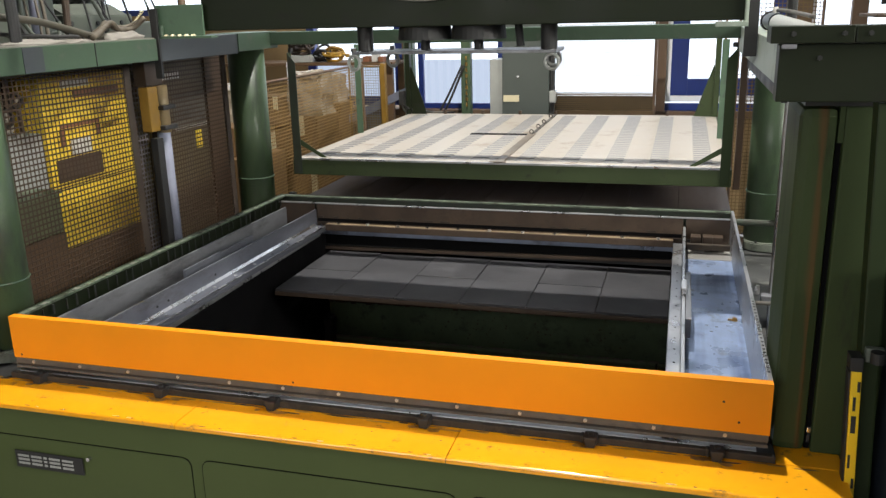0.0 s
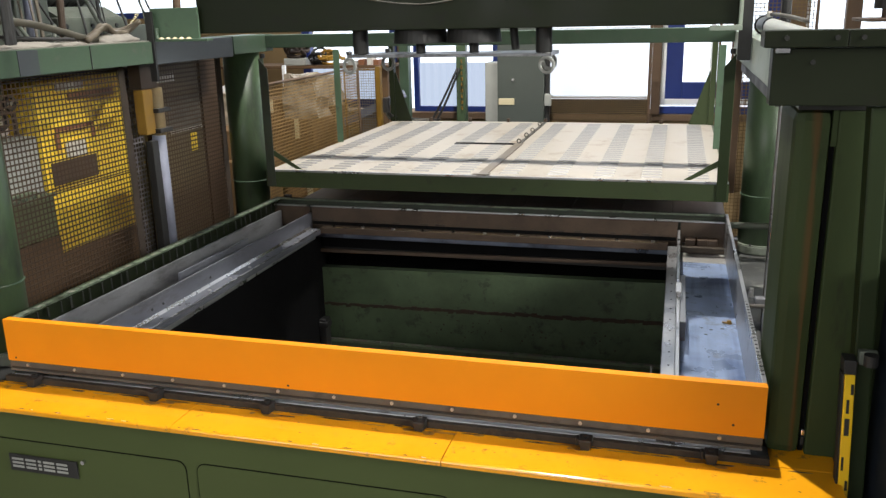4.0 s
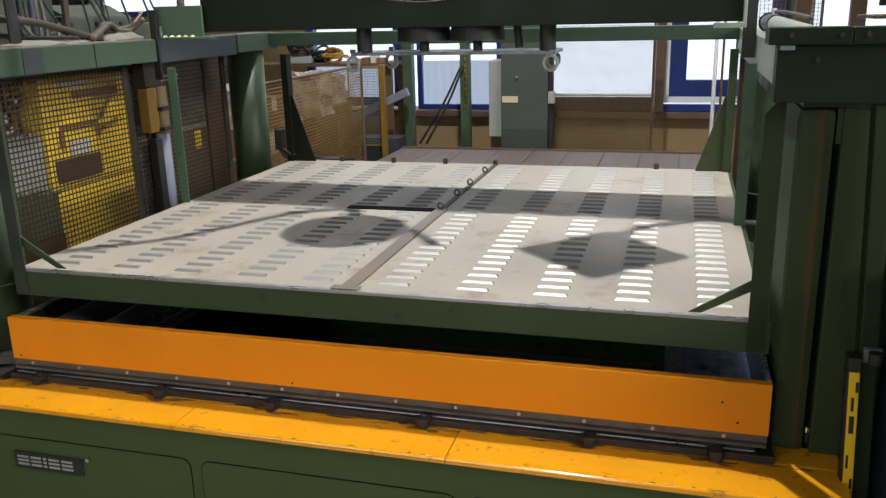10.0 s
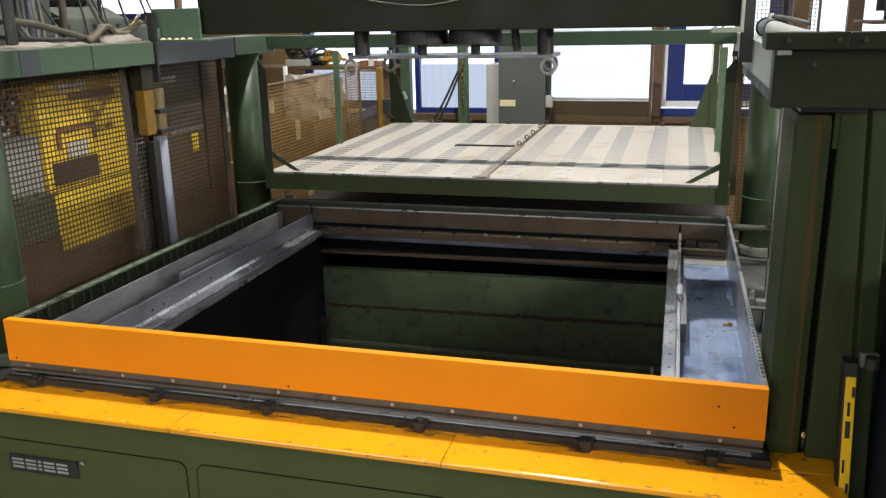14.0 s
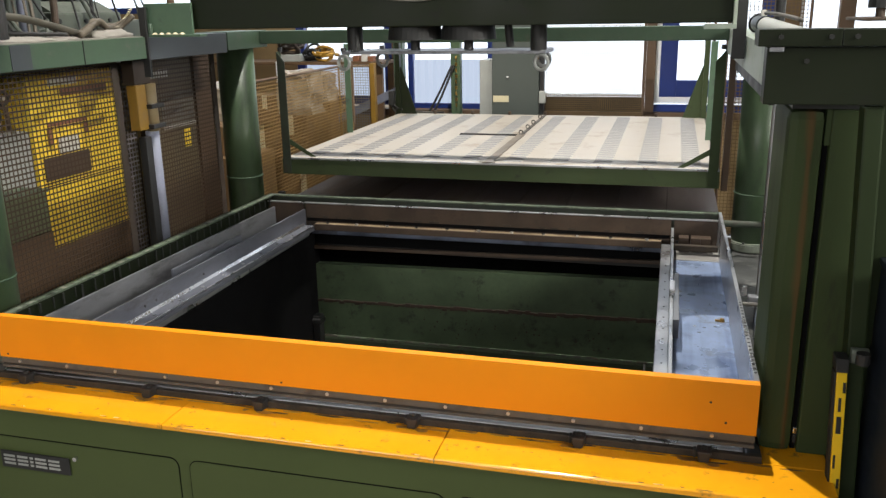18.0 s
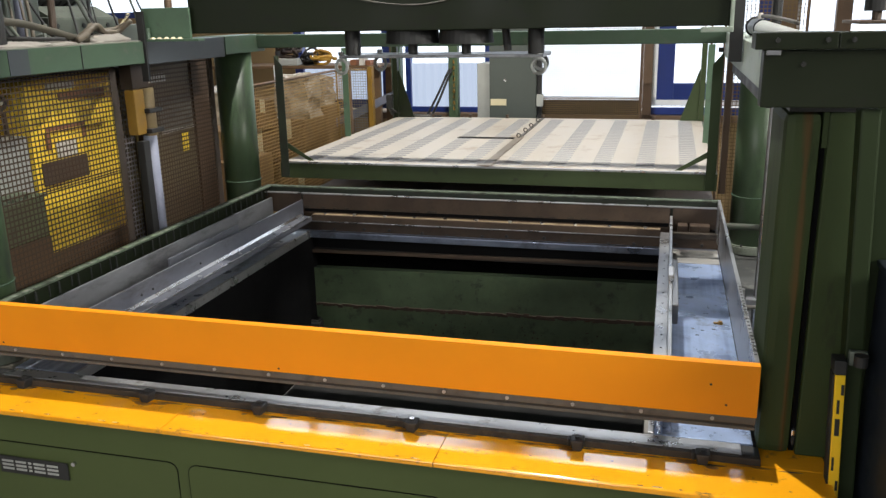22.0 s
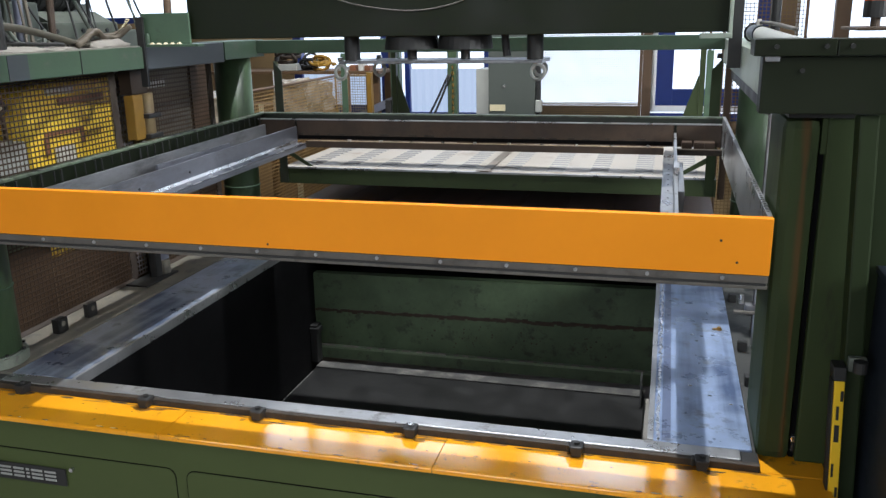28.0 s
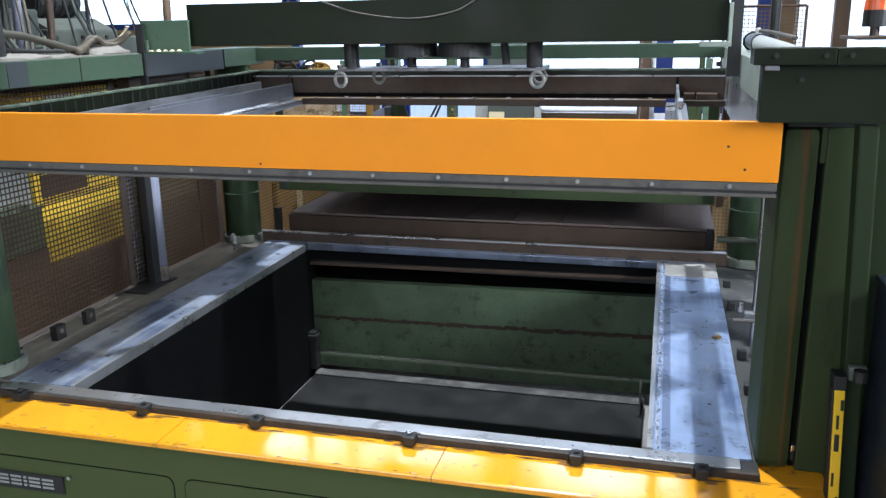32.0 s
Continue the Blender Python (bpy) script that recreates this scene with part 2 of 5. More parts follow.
def brushed(name, lo, hi, rough):
    """Worn steel: brushed streaks along and across, blotches and dark stains."""
    m = mat(name, hi, rough, 0.45, var=0.25, scale=7, grime=((0.10, 0.11, 0.135), 0.22, 9), bump=0.04, rvar=0.1)
    n, l = m.node_tree.nodes, m.node_tree.links
    b = n["Principled BSDF"]
    src = b.inputs["Base Color"].links[0].from_socket
    tc = n.new("ShaderNodeTexCoord")
    mp = n.new("ShaderNodeMapping")
    mp.inputs["Scale"].default_value = (30, 1.1, 1)
    t1 = n.new("ShaderNodeTexNoise")
    t1.inputs["Scale"].default_value, t1.inputs["Detail"].default_value = 1.0, 4.0
    t2 = n.new("ShaderNodeTexNoise")
    t2.inputs["Scale"].default_value, t2.inputs["Detail"].default_value, t2.inputs["Distortion"].default_value = 3.2, 7.0, 0.6
    l.new(tc.outputs["Object"], mp.inputs[0])
    l.new(mp.outputs[0], t1.inputs["Vector"])
    l.new(tc.outputs["Object"], t2.inputs["Vector"])
    add = n.new("ShaderNodeMath")
    add.operation = "MULTIPLY_ADD"
    add.inputs[1].default_value = 0.45
    l.new(t1.outputs["Fac"], add.inputs[0])
    l.new(t2.outputs["Fac"], add.inputs[2])
    r = n.new("ShaderNodeMapRange")
    r.inputs["From Min"].default_value, r.inputs["From Max"].default_value = 0.56, 0.78
    l.new(add.outputs[0], r.inputs["Value"])
    x = n.new("ShaderNodeMix")
    x.data_type = "RGBA"
    l.new(r.outputs[0], x.inputs[0])
    x.inputs[6].default_value = (*lo, 1)
    l.new(src, x.inputs[7])
    l.new(x.outputs[2], b.inputs["Base Color"])
    return m


TABLE_BRIGHT = brushed("brushed_blue_steel", (0.085, 0.125, 0.24), (0.345, 0.44, 0.655), 0.32)
TABLE_DARK = brushed("weathered_table_steel", (0.10, 0.125, 0.20), (0.42, 0.48, 0.60), 0.34)
WELD = mat("bright_weld_metal", (0.62, 0.64, 0.70), 0.3, 0.9, var=0.3, scale=60, grime=((0.12, 0.13, 0.17), 0.25, 30), bump=0.2)
TABLE_BAND = brushed("burnished_dark_steel", (0.055, 0.08, 0.17), (0.16, 0.20, 0.33), 0.3)
TABLE_END = mat("pale_worn_plate", (0.34, 0.33, 0.31), 0.5, 0.25, var=0.25, scale=6, grime=((0.16, 0.15, 0.14), 0.25, 9), bump=0.06)
DUST = mat("pale_dust", (0.22, 0.205, 0.18), 0.85, var=0.25, scale=5, grime=((0.2, 0.19, 0.17), 0.25, 8), bump=0.2)
LATTICE_Y = mat("golden_brown_lattice", (0.30, 0.185, 0.06), 0.55, 0.2, var=0.25, scale=8)
SLATE = mat("slate_blue_grey", (0.05, 0.058, 0.065), 0.5, 0.2, var=0.2, scale=4, bump=0.06)
PITGREEN = mat("scuffed_pale_green", (0.076, 0.112, 0.060), 0.55, var=0.35, scale=4, grime=((0.030, 0.036, 0.024), 0.26, 15), bump=0.1)
KHAKI = mat("khaki_grey_cabinet_paint", (0.115, 0.088, 0.045), 0.5, var=0.15, scale=3)
LATTICE = mat("rusty_brown_lattice", (0.060, 0.036, 0.020), 0.6, 0.2, var=0.3, scale=8)
PLANK = mat("pinkish_grey_panel", (0.17, 0.135, 0.122), 0.55, 0.1, var=0.2, scale=2, stretch=(6, 0.6, 1), bump=0.08)
CONCRETE = mat("grey_concrete", (0.30, 0.29, 0.27), 0.8, var=0.25, scale=1.2, grime=((0.12, 0.115, 0.11), 0.3, 3), bump=0.25, bscale=40)
COLLAR = mat("scuffed_grey_green_collar", (0.16, 0.18, 0.145), 0.55, var=0.3, scale=12, grime=((0.05, 0.05, 0.04), 0.35, 14), bump=0.1)
DUSTY_RIM = mat("patchy_dusty_steel", (0.075, 0.075, 0.072), 0.7, var=0.4, scale=5, grime=((0.19, 0.18, 0.165), 0.4, 6), bump=0.1)
# Ledge colour darkened for the right side; the shadow there is put in.
LEDGE_SHADED = mat("shade_darkened_ledge", (0.050, 0.052, 0.050), 0.6, var=0.4, scale=7, grime=((0.13, 0.13, 0.12), 0.25, 9), bump=0.15)
LEDGE = mat("dusty_grey_ledge", (0.16, 0.145, 0.115), 0.75, var=0.35, scale=6, grime=((0.08, 0.08, 0.07), 0.35, 12), bump=0.2)
BEIGE = mat("beige_wall_paint", (0.27, 0.185, 0.088), 0.75, var=0.12, scale=1.5, grime=((0.22, 0.155, 0.08), 0.15, 3), bump=0.12)
PLASTER = mat("off_white_plaster", (0.34, 0.32, 0.28), 0.85, var=0.12, scale=1, bump=0.15)
CEIL = mat("grey_ceiling_sheet", (0.28, 0.275, 0.26), 0.8, var=0.1, scale=1)
BLUE = mat("blue_window_frame", (0.012, 0.03, 0.17), 0.4, var=0.12)
WHITE = mat("white_frame", (0.78, 0.80, 0.82), 0.45, var=0.05)
DARKBROWN = mat("blackish_brown_paint", (0.035, 0.023, 0.015), 0.6, var=0.25)
BROWN = mat("brown_post_paint", (0.12, 0.075, 0.045), 0.6, var=0.25)
RUSTREDM = mat("faded_red_brown_print", (0.23, 0.095, 0.045), 0.6, var=0.25, scale=30)
OCHRE = mat("ochre_paint", (0.24, 0.135, 0.018), 0.5, var=0.25)
TAN = mat("tan_dusty_pipe", (0.22, 0.165, 0.085), 0.6, var=0.25)
WIRE = mat("brown_wire", (0.15, 0.10, 0.042), 0.5, 0.4, var=0.3)
WIRE_LILAC = mat("lilac_grey_wire", (0.17, 0.155, 0.16), 0.5, 0.3, var=0.2)
WIRE_GREY = mat("grey_wire", (0.30, 0.28, 0.25), 0.45, 0.6, var=0.2)
YPANEL = mat("yellow_cabinet_paint", (0.96, 0.67, 0.05), 0.45, var=0.1, scale=3, bump=0.04)
CAB = mat("grey_green_cabinet_paint", (0.068, 0.080, 0.072), 0.45, var=0.1, scale=3, bump=0.03)
CAB_DARK = mat("slate_grey_panel", (0.050, 0.060, 0.052), 0.5, var=0.1)
GREYBOX = mat("grey_enamel", (0.33, 0.34, 0.32), 0.5, var=0.15, scale=4)
CARD = mat("brown_cardboard", (0.175, 0.102, 0.042), 0.85, var=0.2, scale=5, bump=0.1)
WOOD = mat("rough_brown_timber", (0.12, 0.068, 0.03), 0.75, var=0.35, scale=3, stretch=(1, 5, 5), bump=0.2)
NAVY = mat("navy_grey_cabinet", (0.022, 0.028, 0.04), 0.4, var=0.15)
HOSE = mat("tan_hose", (0.090, 0.074, 0.052), 0.6, var=0.25, scale=20)
CREAM = mat("cream_label", (0.62, 0.55, 0.36), 0.6, var=0.1)
CURTAIN_Y = mat("yellow_plastic", (0.86, 0.56, 0.008), 0.4, var=0.05)
CHROME = mat("bright_steel", (0.65, 0.65, 0.66), 0.25, 0.95, var=0.1)
COPPER = mat("rust_orange_rod", (0.13, 0.066, 0.024), 0.6, 0.1, var=0.3, scale=20)
BLUEGREY = mat("blue_grey_pole", (0.20, 0.215, 0.28), 0.7, 0.1, var=0.25, scale=8)
FILM = mat("cloudy_plastic_film", (0.62, 0.60, 0.56), 0.35, var=0.15, bump=0.4, bscale=12)
WRAP = mat("crumpled_cloudy_film", (0.34, 0.29, 0.22), 0.28, var=0.35, scale=9, bump=0.5, bscale=14)
OCHRE_CABLE = mat("yellow_cable_sheath", (0.34, 0.19, 0.02), 0.55, var=0.3, scale=20)
HOSE_DARK = mat("olive_black_hose", (0.055, 0.050, 0.036), 0.6, var=0.25, scale=20)
CASING = mat("grey_green_casing_paint", (0.078, 0.090, 0.072), 0.55, var=0.25, scale=5, grime=((0.05, 0.055, 0.045), 0.25, 10), bump=0.06)
PANE = glow("bright_day_behind_pane", (0.84, 0.91, 1.0), 2.5)
PANE_HIGH = glow("bright_sky_behind_high_windows", (0.86, 0.93, 1.0), 7.0)
PANE_BLUE = glow("pale_blue_day_behind_pane", (0.66, 0.77, 0.97), 1.0)


# ---- building helpers ----
ORG = {}


def thing(name, at, label, category, group="", kind=""):
    ob = new(name)
    ob.location, ob.empty_display_size = at, 0.1
    ORG[ob.name] = Vector(at)
    return tagged(ob, label, category, group, kind)


def mesh_of(name, bm, material, smooth=False):
    me = bpy.data.meshes.new(name)
    bm.normal_update()
    bm.to_mesh(me)
    bm.free()
    me.materials.append(material)
    if smooth:
        for p in me.polygons:
            p.use_smooth = True
    return me


def part(name, bm, material, parent, label="", smooth=False):
    o = ORG[parent.name]
    bmesh.ops.translate(bm, verts=bm.verts, vec=-o)
    ob = new(name, mesh_of(name, bm, material, smooth))
    ob.parent = parent
    ORG[ob.name] = o
    return tagged(ob, label)


def piece(name, me, parent, at, rot=(0, 0, 0)):
    ob = new(name, me)
    ob.parent = parent
    ob.location, ob.rotation_euler = Vector(at) - ORG[parent.name], rot
    ORG[ob.name] = ORG[parent.name]
    return ob


def single(name, bm, material, label, category, group="", kind="", at=None, smooth=False):
    at = Vector(at or (0, 0, 0))
    bmesh.ops.translate(bm, verts=bm.verts, vec=-at)
    ob = new(name, mesh_of(name, bm, material, smooth))
    ob.location = at
    ORG[ob.name] = at
    return tagged(ob, label, category, group, kind)


def bx(x0, x1, y0, y1, z0, z1, bev=0.0, bm=None, m=None):
    out = bm or bmesh.new()
    t = bmesh.new()
    bmesh.ops.create_cube(t, size=1, matrix=Matrix.Translation(((x0 + x1) / 2, (y0 + y1) / 2, (z0 + z1) / 2)) @ Matrix.Diagonal((abs(x1 - x0), abs(y1 - y0), abs(z1 - z0), 1)))
    if bev:
        bmesh.ops.bevel(t, geom=t.edges[:], offset=bev, segments=2, affect="EDGES", profile=0.6)
    return join(out, t, m)


def join(out, t, m=None):
    if m is not None:
        t.transform(m)
    me = bpy.data.meshes.new("tmp")
    t.to_mesh(me)
    t.free()
    out.from_mesh(me)
    bpy.data.meshes.remove(me)
    return out


def cyl(p0, p1, r, n=16, r2=None, bm=None, bev=0.0):
    out = bm or bmesh.new()
    t = bmesh.new()
    a, b = Vector(p0), Vector(p1)
    bmesh.ops.create_cone(t, cap_ends=True, segments=n, radius1=r, radius2=r if r2 is None else r2, depth=(b - a).length)
    if bev:
        bmesh.ops.bevel(t, geom=[e for e in t.edges if len(e.link_faces) == 2 and any(len(f.verts) > 4 for f in e.link_faces)], offset=bev, segments=2, affect="EDGES")
    q = (b - a).to_track_quat("Z", "Y").to_matrix().to_4x4()
    return join(out, t, Matrix.Translation((a + b) / 2) @ q)


def torus(c, axis, R, r, bm=None, n=20, k=8):
    out = bm or bmesh.new()
    q = Vector(axis).to_track_quat("Z", "Y").to_matrix()
    rings = []
    for i in range(n):
        a = 2 * math.pi * i / n
        rings.append([out.verts.new(Vector(c) + q @ Vector(((R + r * math.cos(2 * math.pi * j / k)) * math.cos(a), (R + r * math.cos(2 * math.pi * j / k)) * math.sin(a), r * math.sin(2 * math.pi * j / k)))) for j in range(k)])
    for i in range(n):
        for j in range(k):
            out.faces.new((rings[i][j], rings[(i + 1) % n][j], rings[(i + 1) % n][(j + 1) % k], rings[i][(j + 1) % k]))
    return out


def hose(pts, r, bm=None, k=8, sub=6):
    out = bm or bmesh.new()
    P = [Vector(p) for p in pts]
    P = [P[0] * 2 - P[1]] + P + [P[-1] * 2 - P[-2]]
    path = []
    for i in range(1, len(P) - 2):
        for s in range(sub):
            t = s / sub
            path.append(0.5 * ((2 * P[i]) + (-P[i - 1] + P[i + 1]) * t + (2 * P[i - 1] - 5 * P[i] + 4 * P[i + 1] - P[i + 2]) * t * t + (-P[i - 1] + 3 * P[i] - 3 * P[i + 1] + P[i + 2]) * t ** 3))
    path.append(P[-2])
    rings = []
    for i, p in enumerate(path):
        d = (path[min(i + 1, len(path) - 1)] - path[max(i - 1, 0)]).normalized()
        u = d.cross(Vector((0, 0, 1)))
        u = u.normalized() if u.length > 1e-3 else Vector((1, 0, 0))
        v = d.cross(u)
        rings.append([out.verts.new(p + r * (math.cos(2 * math.pi * j / k) * u + math.sin(2 * math.pi * j / k) * v)) for j in range(k)])
    for a, b in zip(rings, rings[1:]):
        for j in range(k):
            out.faces.new((a[j], a[(j + 1) % k], b[(j + 1) % k], b[j]))
    out.faces.new(rings[0][::-1])
    out.faces.new(rings[-1])
    return out


def prism(pts, axis, a0, a1, bm=None):
    """A polygon in the plane across the axis (its two other coordinates in xyz order), drawn out from a0 to a1."""
    out = bm or bmesh.new()
    i = "xyz".index(axis)

    def at(p, a):
        v = list(p)
        v.insert(i, a)
        return out.verts.new(v)
    lo, hi = [at(p, a0) for p in pts], [at(p, a1) for p in pts]
    fs = [out.faces.new(lo), out.faces.new(hi)]
    for j in range(len(pts)):
        k = (j + 1) % len(pts)
        fs.append(out.faces.new((lo[j], lo[k], hi[k], hi[j])))
    bmesh.ops.recalc_face_normals(out, faces=fs)
    return out


def grid_wires(o, u, v, w, h, pitch, r, bm=None, pitch_v=None):
    """A welded wire grid in the plane of the unit vectors u and v."""
    out = bm or bmesh.new()
    o, u, v = Vector(o), Vector(u), Vector(v)
    nrm = u.cross(v) * min(r, 0.0006)

    def wire(a, d, side):
        side = side * r
        va = [out.verts.new(a + s) for s in (side, nrm, -side, -nrm)]
        vb = [out.verts.new(a + d + s) for s in (side, nrm, -side, -nrm)]
        for j in range(4):
            out.faces.new((va[j], va[(j + 1) % 4], vb[(j + 1) % 4], vb[j]))
    for i in range(int(w / pitch) + 1):
        wire(o + u * (i * pitch), v * h, u)
    pv = pitch_v or pitch
    for i in range(int(h / pv) + 1):
        wire(o + v * (i * pv) + nrm, u * w, v)
    return out


def bolt(name, parent, at, r=0.011, h=0.01, axis=(0, 0, 1), material=None):
    a = Vector(at)
    return part(name, cyl(a, a + Vector(axis) * h, r, 6), material or DARK, parent)


# ---- hall: floor, walls, ceiling, windows ----
X0, X1, Y0, Y1, ZC = -7.0, 6.5, -7.0, 5.5, 7.4
single("floor", bx(X0 - 0.3, X1 + 0.3, Y0 - 0.3, Y1 + 0.3, -0.2, 0.0), CONCRETE, "grey stained concrete factory floor", "floor", kind="structure")
single("wall_west", bx(X0 - 0.25, X0, Y0, Y1, 0.0, ZC), PLASTER, "off-white plastered side wall of the hall", "wall", kind="structure")
# Opening cut for the added east fill light.
bm = bx(X1, X1 + 0.25, Y0, Y1, 0.0, 3.0)
bx(X1, X1 + 0.25, Y0, Y1, 4.8, ZC, bm=bm)
bx(X1, X1 + 0.25, Y0, -3.8, 3.0, 4.8, bm=bm)
bx(X1, X1 + 0.25, 0.6, Y1, 3.0, 4.8, bm=bm)
single("wall_east", bm, PLASTER, "off-white plastered side wall of the hall", "wall", kind="structure")
# Opening in this unseen wall is cut for the added south fill.
bm = bx(X0 - 0.25, X1 + 0.25, Y0 - 0.25, Y0, 0.0, 2.0)
bx(X0 - 0.25, X1 + 0.25, Y0 - 0.25, Y0, 4.4, ZC, bm=bm)
bx(X0 - 0.25, -4.3, Y0 - 0.25, Y0, 2.0, 4.4, bm=bm)
bx(0.9, X1 + 0.25, Y0 - 0.25, Y0, 2.0, 4.4, bm=bm)
single("wall_south", bm, PLASTER, "off-white plastered end wall of the hall", "wall", kind="structure")
WZ0, WZ1, WX0, WX1 = 1.17, 3.4, -2.6, 5.6
bm = bx(X0 - 0.25, X1 + 0.25, Y1, Y1 + 0.3, 0.0, WZ0)
bx(X0 - 0.25, WX0, Y1, Y1 + 0.3, WZ0, 2.1, bm=bm)
bx(X0 - 0.25, -6.4, Y1, Y1 + 0.3, 2.1, WZ1, bm=bm)
bx(WX1, X1 + 0.25, Y1, Y1 + 0.3, WZ0, WZ1, bm=bm)
bx(X0 - 0.25, X1 + 0.25, Y1, Y1 + 0.3, WZ1, 3.94, bm=bm)
bx(X0 - 0.25, -4.95, Y1, Y1 + 0.3, 3.94, 4.5, bm=bm)
bx(1.35, X1 + 0.25, Y1, Y1 + 0.3, 3.94, 4.5, bm=bm)
bx(X0 - 0.25, X1 + 0.25, Y1, Y1 + 0.3, 4.5, ZC, bm=bm)
single("wall_north", bm, BEIGE, "beige painted wall under a strip of windows", "wall", kind="structure")
bm = bx(X0 - 0.25, X1 + 0.25, Y0 - 0.25, -3.8, ZC, ZC + 0.15)
bx(X0 - 0.25, X1 + 0.25, -1.4, 3.5, ZC, ZC + 0.15, bm=bm)
bx(X0 - 0.25, X1 + 0.25, 5.1, Y1 + 0.3, ZC, ZC + 0.15, bm=bm)
for a, b in ((-3.8, -1.4), (3.5, 5.1)):
    bx(X0 - 0.25, -2.5, a, b, ZC, ZC + 0.15, bm=bm)
    bx(2.5, X1 + 0.25, a, b, ZC, ZC + 0.15, bm=bm)
single("ceiling", bm, CEIL, "grey sheet ceiling with two openings for the roof fill", "ceiling", kind="structure")
single("backdrop", bx(-9, 9, 6.6, 6.62, 3.95, 6.5), PANE_HIGH, "brilliant sky outside the high windows", "backdrop", kind="structure")
single("backdrop", bx(-9, 9, 6.6, 6.62, -1, 3.94), PANE, "bright hazy daylight outside the windows", "backdrop", kind="structure")


def window(name, x0, x1, z0, z1, fw, colour, label, pane_to=None, white=0.0):
    w = thing(name, ((x0 + x1) / 2, 5.5, z0), label, "window", kind="structure")
    bm = bx(x0, x0 + fw, 5.51, 5.59, z0, z1, 0.004)
    bx(x1 - fw, x1, 5.51, 5.59, z0, z1, 0.004, bm=bm)
    bx(x0 + fw, x1 - fw, 5.512, 5.588, z0, z0 + fw, 0.004, bm=bm)
    bx(x0 + fw, x1 - fw, 5.512, 5.588, z1 - fw, z1, 0.004, bm=bm)
    part("window_frame", bm, colour, w)
    if white:
        bm = bx(x0 - white, x0, 5.505, 5.6, z0 - white, z1)
        bx(x0, x1, 5.505, 5.6, z0 - white, z0, bm=bm)
        part("outer_frame", bm, WHITE, w, "white outer window frame")
    if pane_to:
        # corrugated translucent sheet in the lower part
        bm = bmesh.new()
        n = int((x1 - x0 - 2 * fw) / 0.02)
        vs = []
        for i in range(n + 1):
            x = x0 + fw + (x1 - x0 - 2 * fw) * i / n
            y = 5.55 + 0.008 * math.sin(i * math.pi / 2)
            vs.append((bm.verts.new((x, y, z0 + fw)), bm.verts.new((x, y, pane_to))))
        for a, b in zip(vs, vs[1:]):
            bm.faces.new((a[0], b[0], b[1], a[1]))
        part("pane", bm, PANE_BLUE, w, "pale blue corrugated translucent pane")
    return w


window("window_1", -2.6, -1.60, 1.20, 3.4, 0.085, BLUE, "blue framed window with bluish panes", 1.62)
window("window_2", -1.45, -0.62, 1.17, 3.4, 0.05, BLUE, "blue framed window with a corrugated translucent lower pane", 1.63)
window("window_3", -0.60, -0.20, 1.17, 3.4, 0.05, BLUE, "narrow blue framed window beside the cabinet", 1.63)
window("window_4", -0.16, 0.775, 1.30, 3.4, 0.02, WHITE, "wide overexposed white window behind wire mesh")
window("window_5", 0.90, 1.86, 1.30, 3.4, 0.145, BLUE, "window with a broad blue sash in a white frame", white=0.055)
window("window_6", 2.02, 3.6, 1.20, 3.4, 0.03, WHITE, "bright overexposed white window")
window("window_7", 3.7, 5.6, 1.20, 3.4, 0.03, WHITE, "bright overexposed white window")
window("window_8", -6.4, -2.62, 2.1, 3.4, 0.06, BLUE, "long blue framed window high on the wall")
for p, q in ((-3.9, -3.3), (-2.74, -2.66), (-2.25, -2.13), (-0.7, -0.25)):
    single("window_post", bx(p, q, 5.5, 5.62, 3.94, 4.5, 0.006), BROWN, "dark brown upright between the high windows", "post", group="window posts", kind="structure")
bm = bx(-2.6, 0.8, 5.44, 5.52, 1.11, 1.168, 0.005)
bx(0.8, 5.6, 5.44, 5.52, 1.11, 1.168, 0.005, bm=bm)
single("window_sill", bm, BROWN, "long dark brown window sill board", "sill", kind="structure")
single("trim", bx(-0.16, 0.775, 5.46, 5.51, 1.170, 1.298, 0.003), DARKBROWN, "dark brown board under the white window", "trim", kind="structure")
bm = bx(0.84, 3.0, 5.47, 5.51, 1.172, 1.236, 0.003)
single("trim", bm, BLUE, "dark blue rail under the windows", "trim", kind="structure")
for i, (a, b) in enumerate(((0.78, 0.86), (1.89, 2.01), (2.31, 2.43), (-1.58, -1.47))):
    single("window_post", bx(a, b, 5.42, 5.505, 1.17, 3.4, 0.006), BROWN, "dark brown upright between the windows", "post", group="window posts", kind="structure")

# high-bay lamp under the ceiling
hb = thing("high_bay_lamp", (0.1, 1.85, 7.4), "grey industrial high-bay lamp hanging from the ceiling", "lamp")
part("reflector", cyl((0.1, 1.85, 7.22), (0.1, 1.85, 7.36), 0.22, 24, 0.12), GREYBOX, hb, smooth=False)
part("stem", cyl((0.1, 1.85, 7.36), (0.1, 1.85, 7.4), 0.03, 12), DARK, hb)
# Unseen second fixture, added to go with the left spot.
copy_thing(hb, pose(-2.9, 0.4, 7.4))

# ---- machine ----
mc = thing("thermoforming_machine", (0, 1.1, 0), "large olive green thermoforming machine with yellow sill and steel table", "machine")
TZ = 0.838
